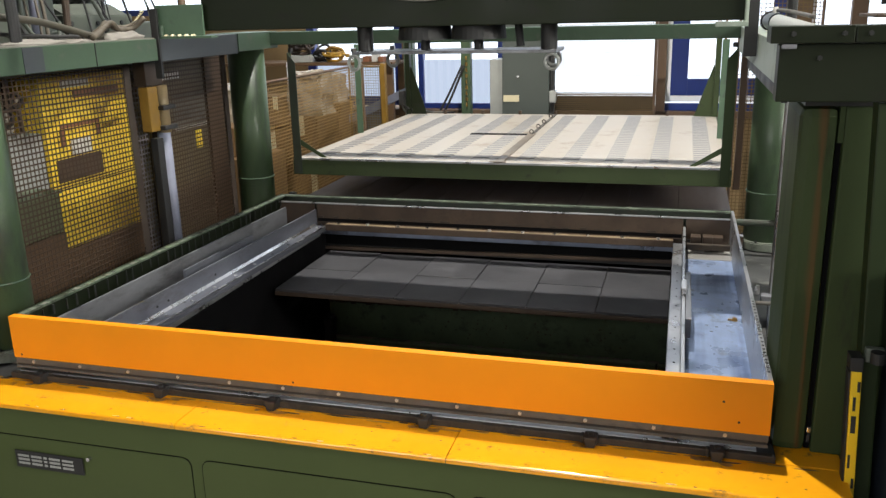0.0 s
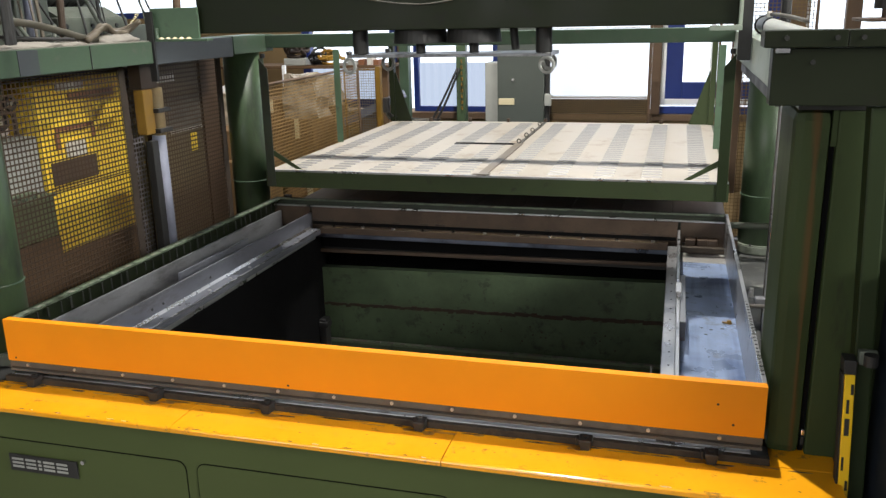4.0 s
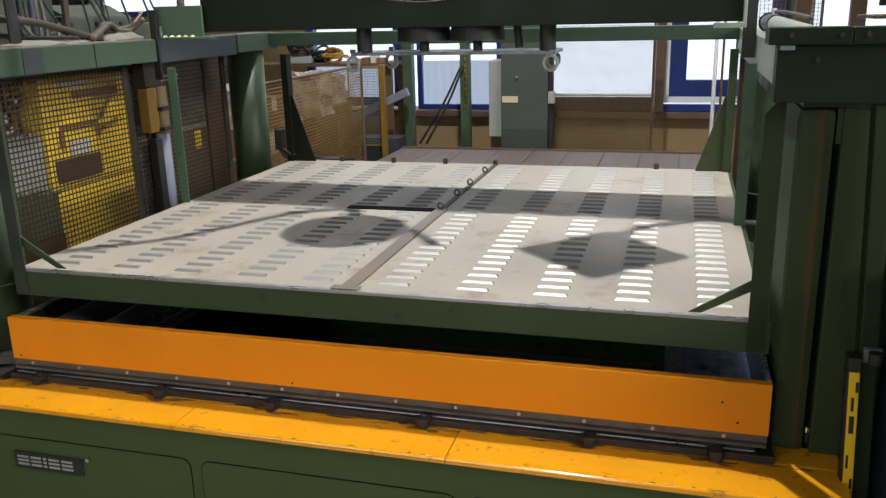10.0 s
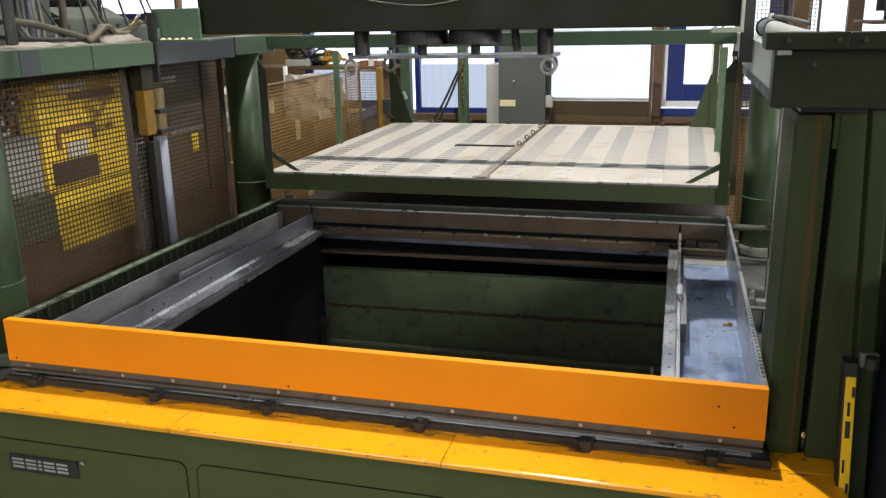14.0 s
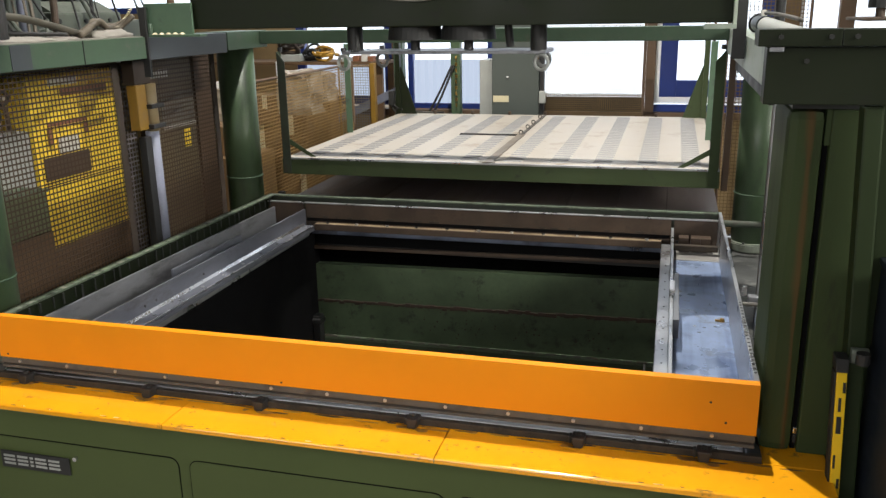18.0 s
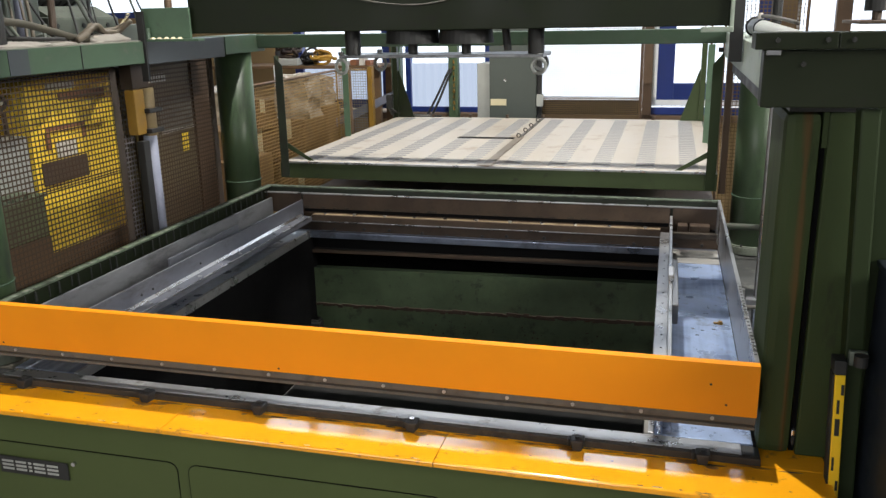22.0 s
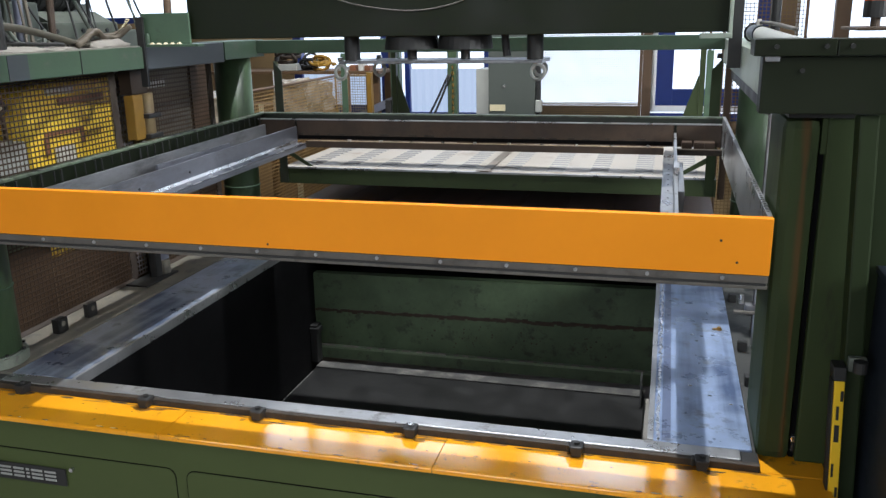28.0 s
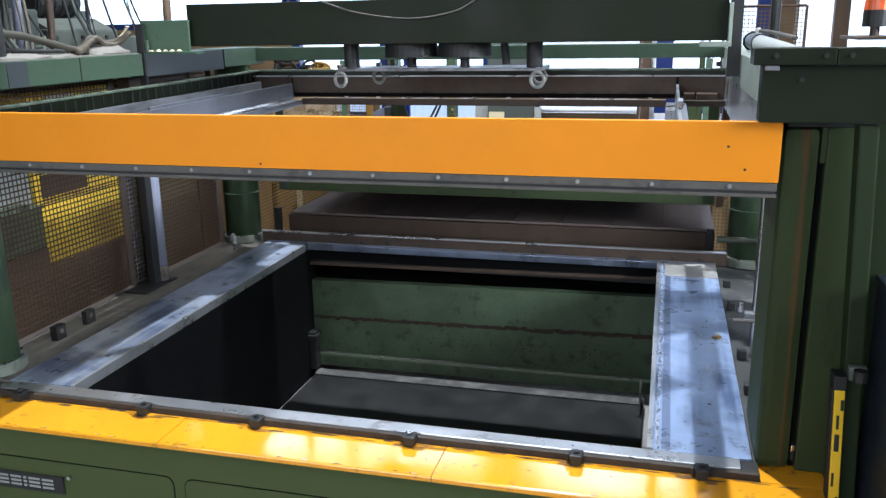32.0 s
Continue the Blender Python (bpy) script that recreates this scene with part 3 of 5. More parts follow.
# body round the pit
part("front_panel", bx(-1.62, 1.50, -0.176, -0.10, 0.0, 0.797), GREEN_PANEL, mc)
part("side_panel", bx(-1.62, -1.56, -0.10, 2.45, 0.0, 0.80), GREEN_DARK, mc)
part("side_panel", bx(1.60, 1.66, -0.10, 2.45, 0.0, 0.80), GREEN_DARK, mc)
# Side and front linings coloured near-black for the missing light in the pit.
part("pit_wall_side", bx(-1.10, -1.03, 0.05, 2.26, 0.0, 0.80), NEAR_BLACK, mc, "near-black lining of the pit")
part("pit_wall_side", bx(1.02, 1.09, 0.05, 2.26, 0.0, 0.80), NEAR_BLACK, mc, "near-black lining of the pit")
part("pit_wall_front", bx(-1.03, 1.02, 0.0, 0.06, 0.0, 0.80), NEAR_BLACK, mc, "near-black lining of the pit")
def canted(bm, z0=0.2):
    for v in bm.verts:
        if v.co.z > z0:
            v.co.z += 0.013 * (v.co.x + 1.0)
    return bm


pw = part("pit_wall_rear", canted(bx(-1.03, 1.02, 2.20, 2.26, 0.06, 0.605)), PITGREEN, mc, "scuffed green rear wall of the pit")
rw = random.Random(8)
bm = bmesh.new()
for i in range(82):
    x = -1.02 + i * 0.025
    z, h = 0.372 + rw.gauss(0, 0.0025), 0.006 + 0.006 * rw.random()
    bx(x - 0.016, x + 0.016, 2.190 + rw.uniform(0, 0.004), 2.2, z - h, z + h, bm=bm)
part("weld_seam", canted(bm), RUST_SEAM, pw, "rough rusty brown seam")
for i in range(110):
    cx = rw.choice((-0.86, -0.25, -0.1, -0.02, 0.05, 0.3, 0.62, 0.66)) + rw.gauss(0, 0.05)
    cz = 0.26 + rw.gauss(0, 0.045)
    r = 0.002 + 0.0045 * rw.random() ** 2
    if abs(cx) < 0.95 and 0.17 < cz < 0.355:
        part("dirt_spot", cyl((cx, 2.1985, cz), (cx, 2.2, cz), r, 6, r * 0.7), GREASE, pw)
for i in range(26):
    x = -1.0 + i * 0.078 + rw.uniform(-0.02, 0.02)
    part("dust_lump", bx(x - rw.uniform(0.01, 0.035), x + rw.uniform(0.01, 0.035), 2.166, 2.185, 0.1495, 0.1535 + 0.003 * rw.random(), 0.001), DUST, pw)
part("angle_ledge", bx(-1.02, 1.01, 2.165, 2.2, 0.135, 0.15, 0.003), GREEN_LEDGE, pw, "pale green dusty ledge")
part("angle_ledge_web", bx(-1.02, 1.01, 2.168, 2.18, 0.07, 0.135, 0.002), PITGREEN, pw)
part("pit_rail", canted(bx(-1.03, 1.02, 2.188, 2.21, 0.704, 0.724, 0.003)), RUSTY, mc, "grey rail above the slot in the pit")
part("pit_wall_upper", bx(-1.03, 1.02, 2.21, 2.26, 0.735, 0.80), NEAR_BLACK, mc)
part("pit_bracket", bx(-1.03, -0.985, 2.10, 2.17, 0.06, 0.30, 0.006), DARK, mc, "dark upright guide in the pit corner")
part("guide_cap", bx(-1.03, -0.97, 2.09, 2.16, 0.25, 0.285, 0.006), DARK, mc)
# Unseen box added behind the slot so that no light shows through.
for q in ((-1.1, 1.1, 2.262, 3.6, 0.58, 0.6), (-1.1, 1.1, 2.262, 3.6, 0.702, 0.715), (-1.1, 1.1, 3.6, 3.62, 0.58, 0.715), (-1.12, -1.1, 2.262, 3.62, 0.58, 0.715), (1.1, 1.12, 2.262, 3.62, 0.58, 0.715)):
    part("tunnel_plate", bx(*q), NEAR_BLACK, mc, "near-black plate added to keep the pit's slot dark")
pf = part("platform", bx(-0.98, 0.97, 0.10, 2.13, 0.0, 0.05, 0.006), DARK, mc, "dark lifting platform on the pit floor")
bm = bx(-0.98, 0.97, 2.045, 2.13, 0.052, 0.06, 0.002)
part("platform_rim", bm, DUSTY_RIM, pf, "patchily dusty grey rim")
part("platform_fin", prism(((1.90, 0.06), (2.12, 0.06), (2.12, 0.12), (2.05, 0.20), (1.98, 0.18)), "x", 0.945, 0.955), DARK, pf, "black upright fin at the platform corner")
# table plates
part("table_strip_side", bx(-1.31, -1.049, 0.075, 2.18, 0.80, TZ, 0.003), TABLE_DARK, mc, "dark worn steel strip of the table")
part("table_strip_side", bx(1.02, 1.305, 0.075, 2.18, 0.80, TZ, 0.003), TABLE_BRIGHT, mc, "bright bluish worn steel strip of the table")
part("table_strip_front", bx(-1.31, 1.27, 0.012, 0.072, 0.80, TZ, 0.003), ALU, mc, "narrow bright steel strip along the table's front")
part("table_strip_rear", bx(-1.31, 1.305, 2.183, 2.225, 0.80, TZ, 0.003), STEEL, mc)
part("inner_edge", bx(-1.046, -1.033, 0.073, 2.182, 0.80, TZ + 0.004, 0.002), ALU, mc, "bright edge strip")
part("inner_edge", bx(1.003, 1.021, 0.072, 2.183, 0.80, TZ + 0.006, 0.002), ALU, mc, "bright edge strip")
rw = random.Random(3)
bm = bmesh.new()
for i in range(190):
    y = 0.085 + i * 0.011
    a, r = rw.gauss(0, 0.0022), rw.uniform(0.003, 0.0075)
    cyl((1.0335 + a, y - 0.008, TZ - 0.002), (1.0335 + a, y + 0.008, TZ - 0.002), r, 7, r * rw.uniform(0.6, 1.0), bm=bm)
part("weld_bead", bm, WELD, mc, "bright uneven weld bead along the table's edge")
part("burnished_band", bx(1.045, 1.072, 0.08, 2.17, TZ - 0.002, TZ + 0.0006), TABLE_BAND, mc, "dark blue burnished band beside the weld")
part("table_end_piece", bx(1.045, 1.302, 1.93, 2.178, TZ - 0.01, TZ + 0.003, 0.0015), TABLE_END, mc, "pale dusty end piece of the table strip")
part("brass_nipple", cyl((1.262, 1.08, TZ), (1.262, 1.08, TZ + 0.012), 0.012, 10, 0.008), OCHRE, mc)
part("brass_nipple", bx(1.235, 1.262, 1.074, 1.086, TZ, TZ + 0.006, 0.002), OCHRE, mc)
for i in range(7):
    x, y = rw.uniform(1.12, 1.28), rw.choice((0.55, 0.50, 0.95, 0.98, 1.0, 0.38, 1.3)) + rw.gauss(0, 0.03)
    part("scar", bx(x - 0.006, x + 0.006, y - 0.004, y + 0.004, TZ, TZ + 0.0012, 0.0005), DARK if i % 3 else CHROME, mc)
part("corner_block", bx(-1.60, -1.325, -0.011, 0.118, 0.70, 0.806, 0.004), DARK, mc)
part("side_ledge", bx(-1.60, -1.313, 0.12, 2.45, 0.70, 0.812), LEDGE, mc, "dusty grey ledge beside the table")
part("table_joint", bx(1.3055, 1.3075, 0.12, 2.2, 0.79, TZ - 0.001), BLACK, mc)
part("side_ledge", bx(1.308, 1.62, 0.12, 2.45, 0.70, 0.808), LEDGE_SHADED, mc, "dusty grey ledge beside the table")
part("rear_ledge", bx(-1.312, 1.307, 2.226, 2.45, 0.70, 0.815), DARK, mc)
ra = part("rear_angle", bx(-1.36, 1.36, 2.24, 2.30, 0.816, 0.885, 0.004), RUSTY, mc, "brown greasy angle iron behind the table")
part("angle_lip", bx(-1.36, 1.36, 2.232, 2.262, 0.886, 0.893, 0.002), ALU, ra, "worn bright upper edge")
for i in range(15):
    bolt("bolt", ra, (-1.25 + i * 0.178 + 0.02 * math.sin(i * 3), 2.24, 0.846 + 0.008 * math.sin(i * 5)), 0.009, 0.012, (0, -1, 0))
part("corner_filler", bx(1.272, 1.32, 0.011, 0.074, 0.78, 0.832, 0.002), DARK, mc)
part("front_edge_bar", bx(-1.32, 1.32, -0.011, 0.010, 0.79, 0.836, 0.003), GREASE, mc, "greasy scuffed steel bar along the table's front")
# yellow sill in three lengths
for a, b in ((-1.62, -0.516), (-0.513, 0.395), (0.398, 1.50)):
    bm = prism(((-0.198, 0.797), (-0.1945, 0.797), (-0.1945, 0.806), (-0.012, 0.806), (-0.012, 0.8158), (-0.194, 0.8148), (-0.198, 0.811)), "x", a, b)
    bmesh.ops.bevel(bm, geom=[e for e in bm.edges if abs(e.verts[0].co.x - e.verts[1].co.x) > 0.1], offset=0.0012, segments=1, affect="EDGES")
    part("sill", bm, YELLOW, mc, "worn yellow painted sill plate")
part("sill_end", bx(1.322, 1.50, -0.011, 0.20, 0.80, 0.817, 0.003), YELLOW, mc, "worn yellow painted sill plate")
# chipped paint and grease on the sill
rk = random.Random(21)


def blot(cx, cy, w, d, z, n=9):
    bm = bmesh.new()
    vs = []
    for k in range(n):
        t = 2 * math.pi * k / n
        u = rk.uniform(0.55, 1.0)
        vs.append(bm.verts.new((cx + w * u * math.cos(t), cy + d * u * math.sin(t), z(cy + d * u * math.sin(t)))))
    bm.faces.new(vs)
    f = bmesh.ops.extrude_face_region(bm, geom=bm.faces[:])
    bmesh.ops.translate(bm, verts=[v for v in f["geom"] if isinstance(v, bmesh.types.BMVert)], vec=(0, 0, 0.0006))
    bmesh.ops.recalc_face_normals(bm, faces=bm.faces)
    return bm


def sill_z(y):
    return 0.8161 + (y + 0.012) * 0.0059


for i in range(46):
    x = -1.56 + i * 0.066 + rk.uniform(-0.03, 0.03)
    part("grease_scuff", blot(x, -0.019 - abs(rk.gauss(0, 0.008)), rk.uniform(0.02, 0.07), rk.uniform(0.003, 0.009), sill_z), GREASE if i % 3 == 0 else STAINED, mc)
for i in range(26):
    x = -1.5 + 2.95 * rk.random() ** 1.1
    part("paint_chip", blot(x, -0.1905 + rk.uniform(0, 0.003), rk.uniform(0.004, 0.022), rk.uniform(0.0015, 0.003), sill_z, 7), GREASE if i % 3 else CHROME, mc)
for i in range(14):
    part("paint_chip", blot(rk.uniform(-1.5, 1.45), rk.uniform(-0.16, -0.05), rk.uniform(0.002, 0.006), rk.uniform(0.001, 0.0025), sill_z, 7), GREASE, mc)
# clips on the front bar
for x in (-1.18, -0.675, -0.25, 0.28, 0.80, 1.16):
    bm = bx(x - 0.020, x + 0.020, -0.046, 0.0, 0.8165, 0.850, 0.005)
    for v in bm.verts:
        if v.co.z < 0.83 and v.co.y < -0.02:
            v.co.x = x + (v.co.x - x) * 0.7
    c = part("clip", bm, DARK, mc, "small blackened steel clip")
    part("clip_ear", bx(x - 0.030, x - 0.0205, -0.030, -0.004, 0.822, 0.846, 0.003), DARK, c)
    part("clip_screw", cyl((x, -0.022, 0.85), (x, -0.022, 0.857), 0.009, 8), CHROME if x == 0.28 else DARK, c)
    for k in range(3):
        part("grease_smudge", blot(x + rk.uniform(-0.05, 0.05), -0.03 - 0.02 * rk.random(), rk.uniform(0.015, 0.045), rk.uniform(0.006, 0.014), lambda q: sill_z(q) + 0.0002 * k), STAINED, mc)
# doors in the front panel
def rounded(x0, x1, z0, z1, r):
    pts = []
    for cx, cz, a0 in ((x1 - r, z1 - r, 0), (x0 + r, z1 - r, 90), (x0 + r, z0 + r, 180), (x1 - r, z0 + r, 270)):
        for k in range(5):
            a = radians(a0 + k * 22.5)
            pts.append((cx + r * math.cos(a), cz + r * math.sin(a)))
    return pts


for a, b in ((-1.53, -0.484), (-0.44, 0.42), (0.46, 1.38)):
    part("door_gap", prism(rounded(a - 0.0032, b + 0.0032, 0.0628, 0.6862, 0.0332), "y", -0.1775, -0.175), NEAR_BLACK, mc)
    d = part("panel_door", prism(rounded(a, b, 0.066, 0.683, 0.03), "y", -0.1795, -0.177), GREEN_PANEL, mc, "dark olive green access door")
    if a < -1:
        part("door_lock", cyl((-0.875, -0.183, 0.637), (-0.875, -0.195, 0.637), 0.0075, 12), CHROME, d, "chrome lock")
        part("badge", bx(-1.185, -0.905, -0.188, -0.183, 0.567, 0.632, 0.002), BLACK, d, "black badge with grey shapes")
        for x, w in ((-1.172, 0.046), (-1.116, 0.042), (-1.064, 0.012), (-1.042, 0.044), (-0.988, 0.044)):
            for z in (0.582, 0.5965, 0.611):
                part("badge_shape", bx(x, x + w, -0.190, -0.188, z, z + 0.0075), GREYBOX, d)

# columns
def round_column(x, y, r, z1, name="column"):
    c = part(name, cyl((x, y, 0.81), (x, y, z1), r, 40), GREEN, mc, "round green steel column", smooth=False)
    for p in c.data.polygons:
        p.use_smooth = len(p.vertices) == 4
    f = part("base_collar", cyl((x, y, 0.813), (x, y, 0.86), r + 0.022, 40, bev=0.006), COLLAR, c, "worn pale collar")
    for k in range(8):
        a = radians(k * 45 + 20)
        part("collar_bolt", cyl((x + (r + 0.012) * math.cos(a), y + (r + 0.012) * math.sin(a), 0.86), (x + (r + 0.012) * math.cos(a), y + (r + 0.012) * math.sin(a), 0.868), 0.007, 6), DARK, c)
    part("ring", torus((x, y, 1.12), (0, 0, 1), r + 0.001, 0.004, n=36, k=6), GREEN_PALE, c)
    return c


round_column(-1.50, 0.20, 0.10, 1.89)
round_column(-1.515, 2.30, 0.108, 1.89)
round_column(1.473, 2.34, 0.108, 1.89)
part("side_post", bx(-1.66, -1.56, -0.02, 0.10, 0.813, 1.9, 0.004), GREEN_DARK, mc)
# square column at the front with its slot
sc = part("slotted_column", bx(1.313, 1.407, 0.07, 0.40, 0.818, 1.815, 0.026), GREEN_RUST, mc, "square green column with rounded edges")
part("slot", bx(1.4075, 1.4205, 0.10, 0.40, 0.818, 1.72), NEAR_BLACK, sc)
part("slot_top", bx(1.4075, 1.4205, 0.076, 0.40, 1.721, 1.815), GREEN_RUST, sc)
part("slot_side", bx(1.421, 1.518, 0.074, 0.40, 0.818, 1.815, 0.006), GREEN_RUST, sc)
part("cable_clip", bx(1.408, 1.420, 0.08, 0.10, 0.875, 0.895, 0.003), CHROME, sc)
part("cable_clip", bx(1.409, 1.419, 0.08, 0.10, 0.845, 0.872, 0.003), DARK, sc)
part("neck", bx(1.322, 1.495, 0.08, 0.38, 1.816, 1.832), DARK, sc)
hd = part("column_head", bx(1.236, 1.57, -0.03, 0.04, 1.838, 1.978, 0.003), GREEN_SHADED, mc, "dark green box head of the column")
part("head_plate", bx(1.212, 1.402, -0.05, 0.06, 1.981, 2.022, 0.003), GREEN_SHADED, hd)
part("head_plate", bx(1.404, 1.60, -0.048, 0.06, 1.981, 2.021, 0.003), GREEN_SHADED, hd)
part("head_tab", bx(1.240, 1.274, -0.047, -0.031, 1.968, 1.980, 0.002), STEEL_DULL, hd)
for x, z in ((1.264, 2.004), (1.378, 2.004), (1.436, 2.004), (1.33, 1.945)):
    bolt("bolt", hd, (x, -0.05 if z > 2 else -0.03, z), 0.0065, 0.005, (0, -1, 0))
# long beams
lb = part("side_beam", bx(-1.60, -1.38, -1.2, 1.22, 1.885, 1.985, 0.004), GREEN_PALE, mc, "pale green side beam with a dusty top")
part("beam_joint", bx(-1.3797, -1.377, 0.775, 0.779, 1.886, 1.984), DARK, lb)
part("dusty_top", bx(-1.598, -1.384, -1.2, 1.21, 1.986, 1.990), DUST, lb, "grey dust on the beam's top")
# Thin slate plate drawn as the shadow falling across the beam.
part("dark_patch", bx(-1.3798, -1.3772, 0.362, 0.468, 1.8875, 1.9825), SLATE, lb, "slate patch painted as a shadow on the beam")
part("beam_end_plate", bx(-1.405, -1.370, 1.222, 1.238, 1.80, 2.12, 0.002), DARK, mc)
# This beam length is coloured slate; the bracket's shade is in the colour.
part("beam_cover", bx(-1.60, -1.405, 1.24, 2.02, 1.875, 1.982, 0.004), SLATE, mc, "side beam length in slate for the platen bracket's shade")
part("side_beam", bx(-1.60, -1.40, 2.022, 2.5, 1.885, 1.985, 0.004), GREEN_PALE, mc, "pale green side beam with a dusty top")
br = part("beam_bracket", bx(-1.40, -1.15, 1.262, 1.276, 1.995, 2.135, 0.004), GREEN_MID, mc, "mid green bracket bolted beside the upper platen")
part("bracket_foot", bx(-1.40, -1.10, 1.24, 1.30, 1.983, 1.995, 0.003), GREEN_MID, br)
for i in range(6):
    part("dust_lump", cyl((-1.38 + i * 0.036, 1.25, 1.995), (-1.38 + i * 0.036, 1.25, 2.003), 0.015, 10, 0.006), CREAM, br)
part("bracket_knob", cyl((-1.365, 1.245, 1.995), (-1.365, 1.245, 2.045), 0.012, 10), GREEN_PALE, br)
part("side_beam", bx(1.285, 1.45, 0.065, 2.5, 1.834, 1.962, 0.004), BEAM_LIT, mc, "pale green side beam in a brightly lit tone")
part("beam_end_plate", bx(1.232, 1.283, 1.285, 1.298, 1.875, 2.20, 0.002), DARK, mc)
part("beam_bracket", bx(1.229, 1.243, 1.27, 1.40, 1.998, 2.16, 0.003), BEAM_LIT, mc)
part("beam_bracket", bx(1.12, 1.242, 1.24, 1.284, 1.992, 2.012, 0.003), BEAM_LIT, mc)
# Dark strip stands for the shaded side below the beam.
part("knee_brace", bx(1.318, 1.338, 0.62, 2.30, 1.765, 1.833, 0.003), DARK, mc, "dark strip for the shaded side under the beam")
part("cross_beam", bx(-1.40, 1.284, 2.40, 2.52, 1.905, 1.98, 0.004), GREEN_PALE, mc, "pale green rear cross beam")
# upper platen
up = part("upper_platen", bx(-1.175, 1.228, 1.30, 1.72, 2.015, 2.204, 0.004), GREEN_SHADED, mc, "dark green upper platen beam")
part("cable_loop", hose(((-0.50, 1.29, 2.204), (-0.32, 1.285, 2.150), (-0.08, 1.284, 2.122), (0.12, 1.285, 2.150), (0.22, 1.29, 2.204)), 0.0032), BAR, up, "thin grey cable loop", smooth=True)
for x in (-0.41, 0.44):
    part("post", cyl((x, 1.42, 1.908), (x, 1.42, 2.015), 0.036, 20), BLACK, up)
for x in (-0.13, 0.12):
    part("suction_disc", cyl((x, 1.45, 1.955), (x, 1.45, 2.013), 0.125, 32, 0.118), BLACK, up, "black round disc under the platen")
    part("stem", cyl((x, 1.45, 1.908), (x, 1.45, 1.955), 0.022, 16), DARK, up)
part("stem", cyl((0.31, 1.45, 1.92), (0.30, 1.45, 2.015), 0.018, 12), BLACK, up)
hp = part("hanging_plate", bx(-0.475, 0.475, 1.40, 1.66, 1.892, 1.906, 0.002), STEEL_DULL, up, "thin steel plate with four ring bolts")
for x, y in ((-0.465, 1.405), (0.455, 1.405), (-0.36, 1.65), (0.43, 1.65)):
    part("ring_bolt", torus((x, y, 1.855), (0.3, 1, 0), 0.032, 0.008), GREYBOX, hp)
    part("ring_nut", cyl((x, y, 1.906), (x, y, 1.922), 0.014, 6), CHROME, hp)
# cooling fans on arms above the forming area
for x, y, n, r, arm in ((-0.20, 1.05, 24, 0.2, ((-0.2, 1.2, 2.70), (-0.30, 1.33, 2.72), (-0.465, 1.23, 2.72), (-0.60, 1.0, 2.72), (-0.72, 0.84, 2.72), (-1.05, 0.60, 2.71), (-1.45, 0.42, 2.70))), (0.60, 0.945, 4, 0.24, ((0.60, 1.05, 2.70), (0.66, 1.22, 2.72), (0.81, 1.353, 2.72), (0.95, 1.45, 2.72), (1.45, 1.75, 2.70)))):
    fn = part("cooling_fan", cyl((x, y, 2.64), (x, y, 2.76), r, n, 0.16), DARK, mc, "dark blower hood above the forming area")
    part("fan_arm", hose(arm, 0.022), DARK, fn)
    part("fan_post", cyl((arm[-1][0], arm[-1][1], 1.99 if x < 0 else 1.963), (arm[-1][0], arm[-1][1], 2.74), 0.022, 12), DARK, fn)
    if n > 4:
        part("fan_leg", hose(((x + 0.15, y + 0.06, 2.70), (x + 0.25, y, 2.72), (x + 0.33, y - 0.11, 2.72)), 0.018), DARK, fn)

# inner details at the table sides
for y, w in ((0.54, 0.05), (0.745, 0.03)):
    g = part("lug", bx(-1.49, -1.475 + w * 0.4, y - 0.03, y + 0.03, 0.812, 0.875, 0.004), DARK, mc, "dark steel lug with a hole")
    part("lug_hole", cyl((-1.474 + w * 0.4, y, 0.85), (-1.4735 + w * 0.4, y, 0.85), 0.012, 12), LEDGE, g)
for y in (0.30, 0.62, 0.95, 1.55, 1.9):
    part("lug", bx(1.325, 1.36, y - 0.02, y + 0.02, 0.808, 0.845, 0.004), DARK, mc, "dark steel lug")
part("valve", bx(1.345, 1.40, 0.98, 1.02, 0.95, 0.985, 0.005), STEEL_DULL, mc, "small pale valve on the column side")
part("valve_pipe", cyl((1.33, 1.0, 0.985), (1.33, 1.0, 1.02), 0.010, 10), CHROME, mc)
part("valve_pipe", cyl((1.30, 0.95, 0.965), (1.42, 0.95, 0.965), 0.008, 10), BAR, mc)
part("tie_pipe", cyl((1.30, 2.16, 0.985), (1.60, 2.16, 0.985), 0.018, 16), GREEN_RAIL, mc)
part("guide_rod", cyl((1.384, 1.0, 0.81), (1.384, 1.0, 1.845), 0.007, 12), ALU, mc)
part("guide_post", bx(1.394, 1.45, 0.99, 1.2, 0.81, 1.845, 0.004), RUSTY, mc, "brown greasy upright")
part("inner_post", bx(1.30, 1.335, 2.42, 2.46, 1.1, 1.905, 0.003), BROWN, mc)
# rear housing
rh = thing("rear_housing", (0, 3.6, 0), "low brown housing behind the machine with a panelled top", "machine")
part("housing_body", bx(-1.31, 1.31, 2.52, 4.55, 0.72, 0.93), RUSTY, rh)
part("housing_leg", bx(-1.2, -1.1, 2.6, 2.7, 0.0, 0.72), DARK, rh)
part("housing_leg", bx(1.1, 1.2, 2.6, 2.7, 0.0, 0.72), DARK, rh)
part("housing_leg", bx(-1.2, -1.1, 4.4, 4.5, 0.0, 0.72), DARK, rh)
part("housing_leg", bx(1.1, 1.2, 4.4, 4.5, 0.0, 0.72), DARK, rh)
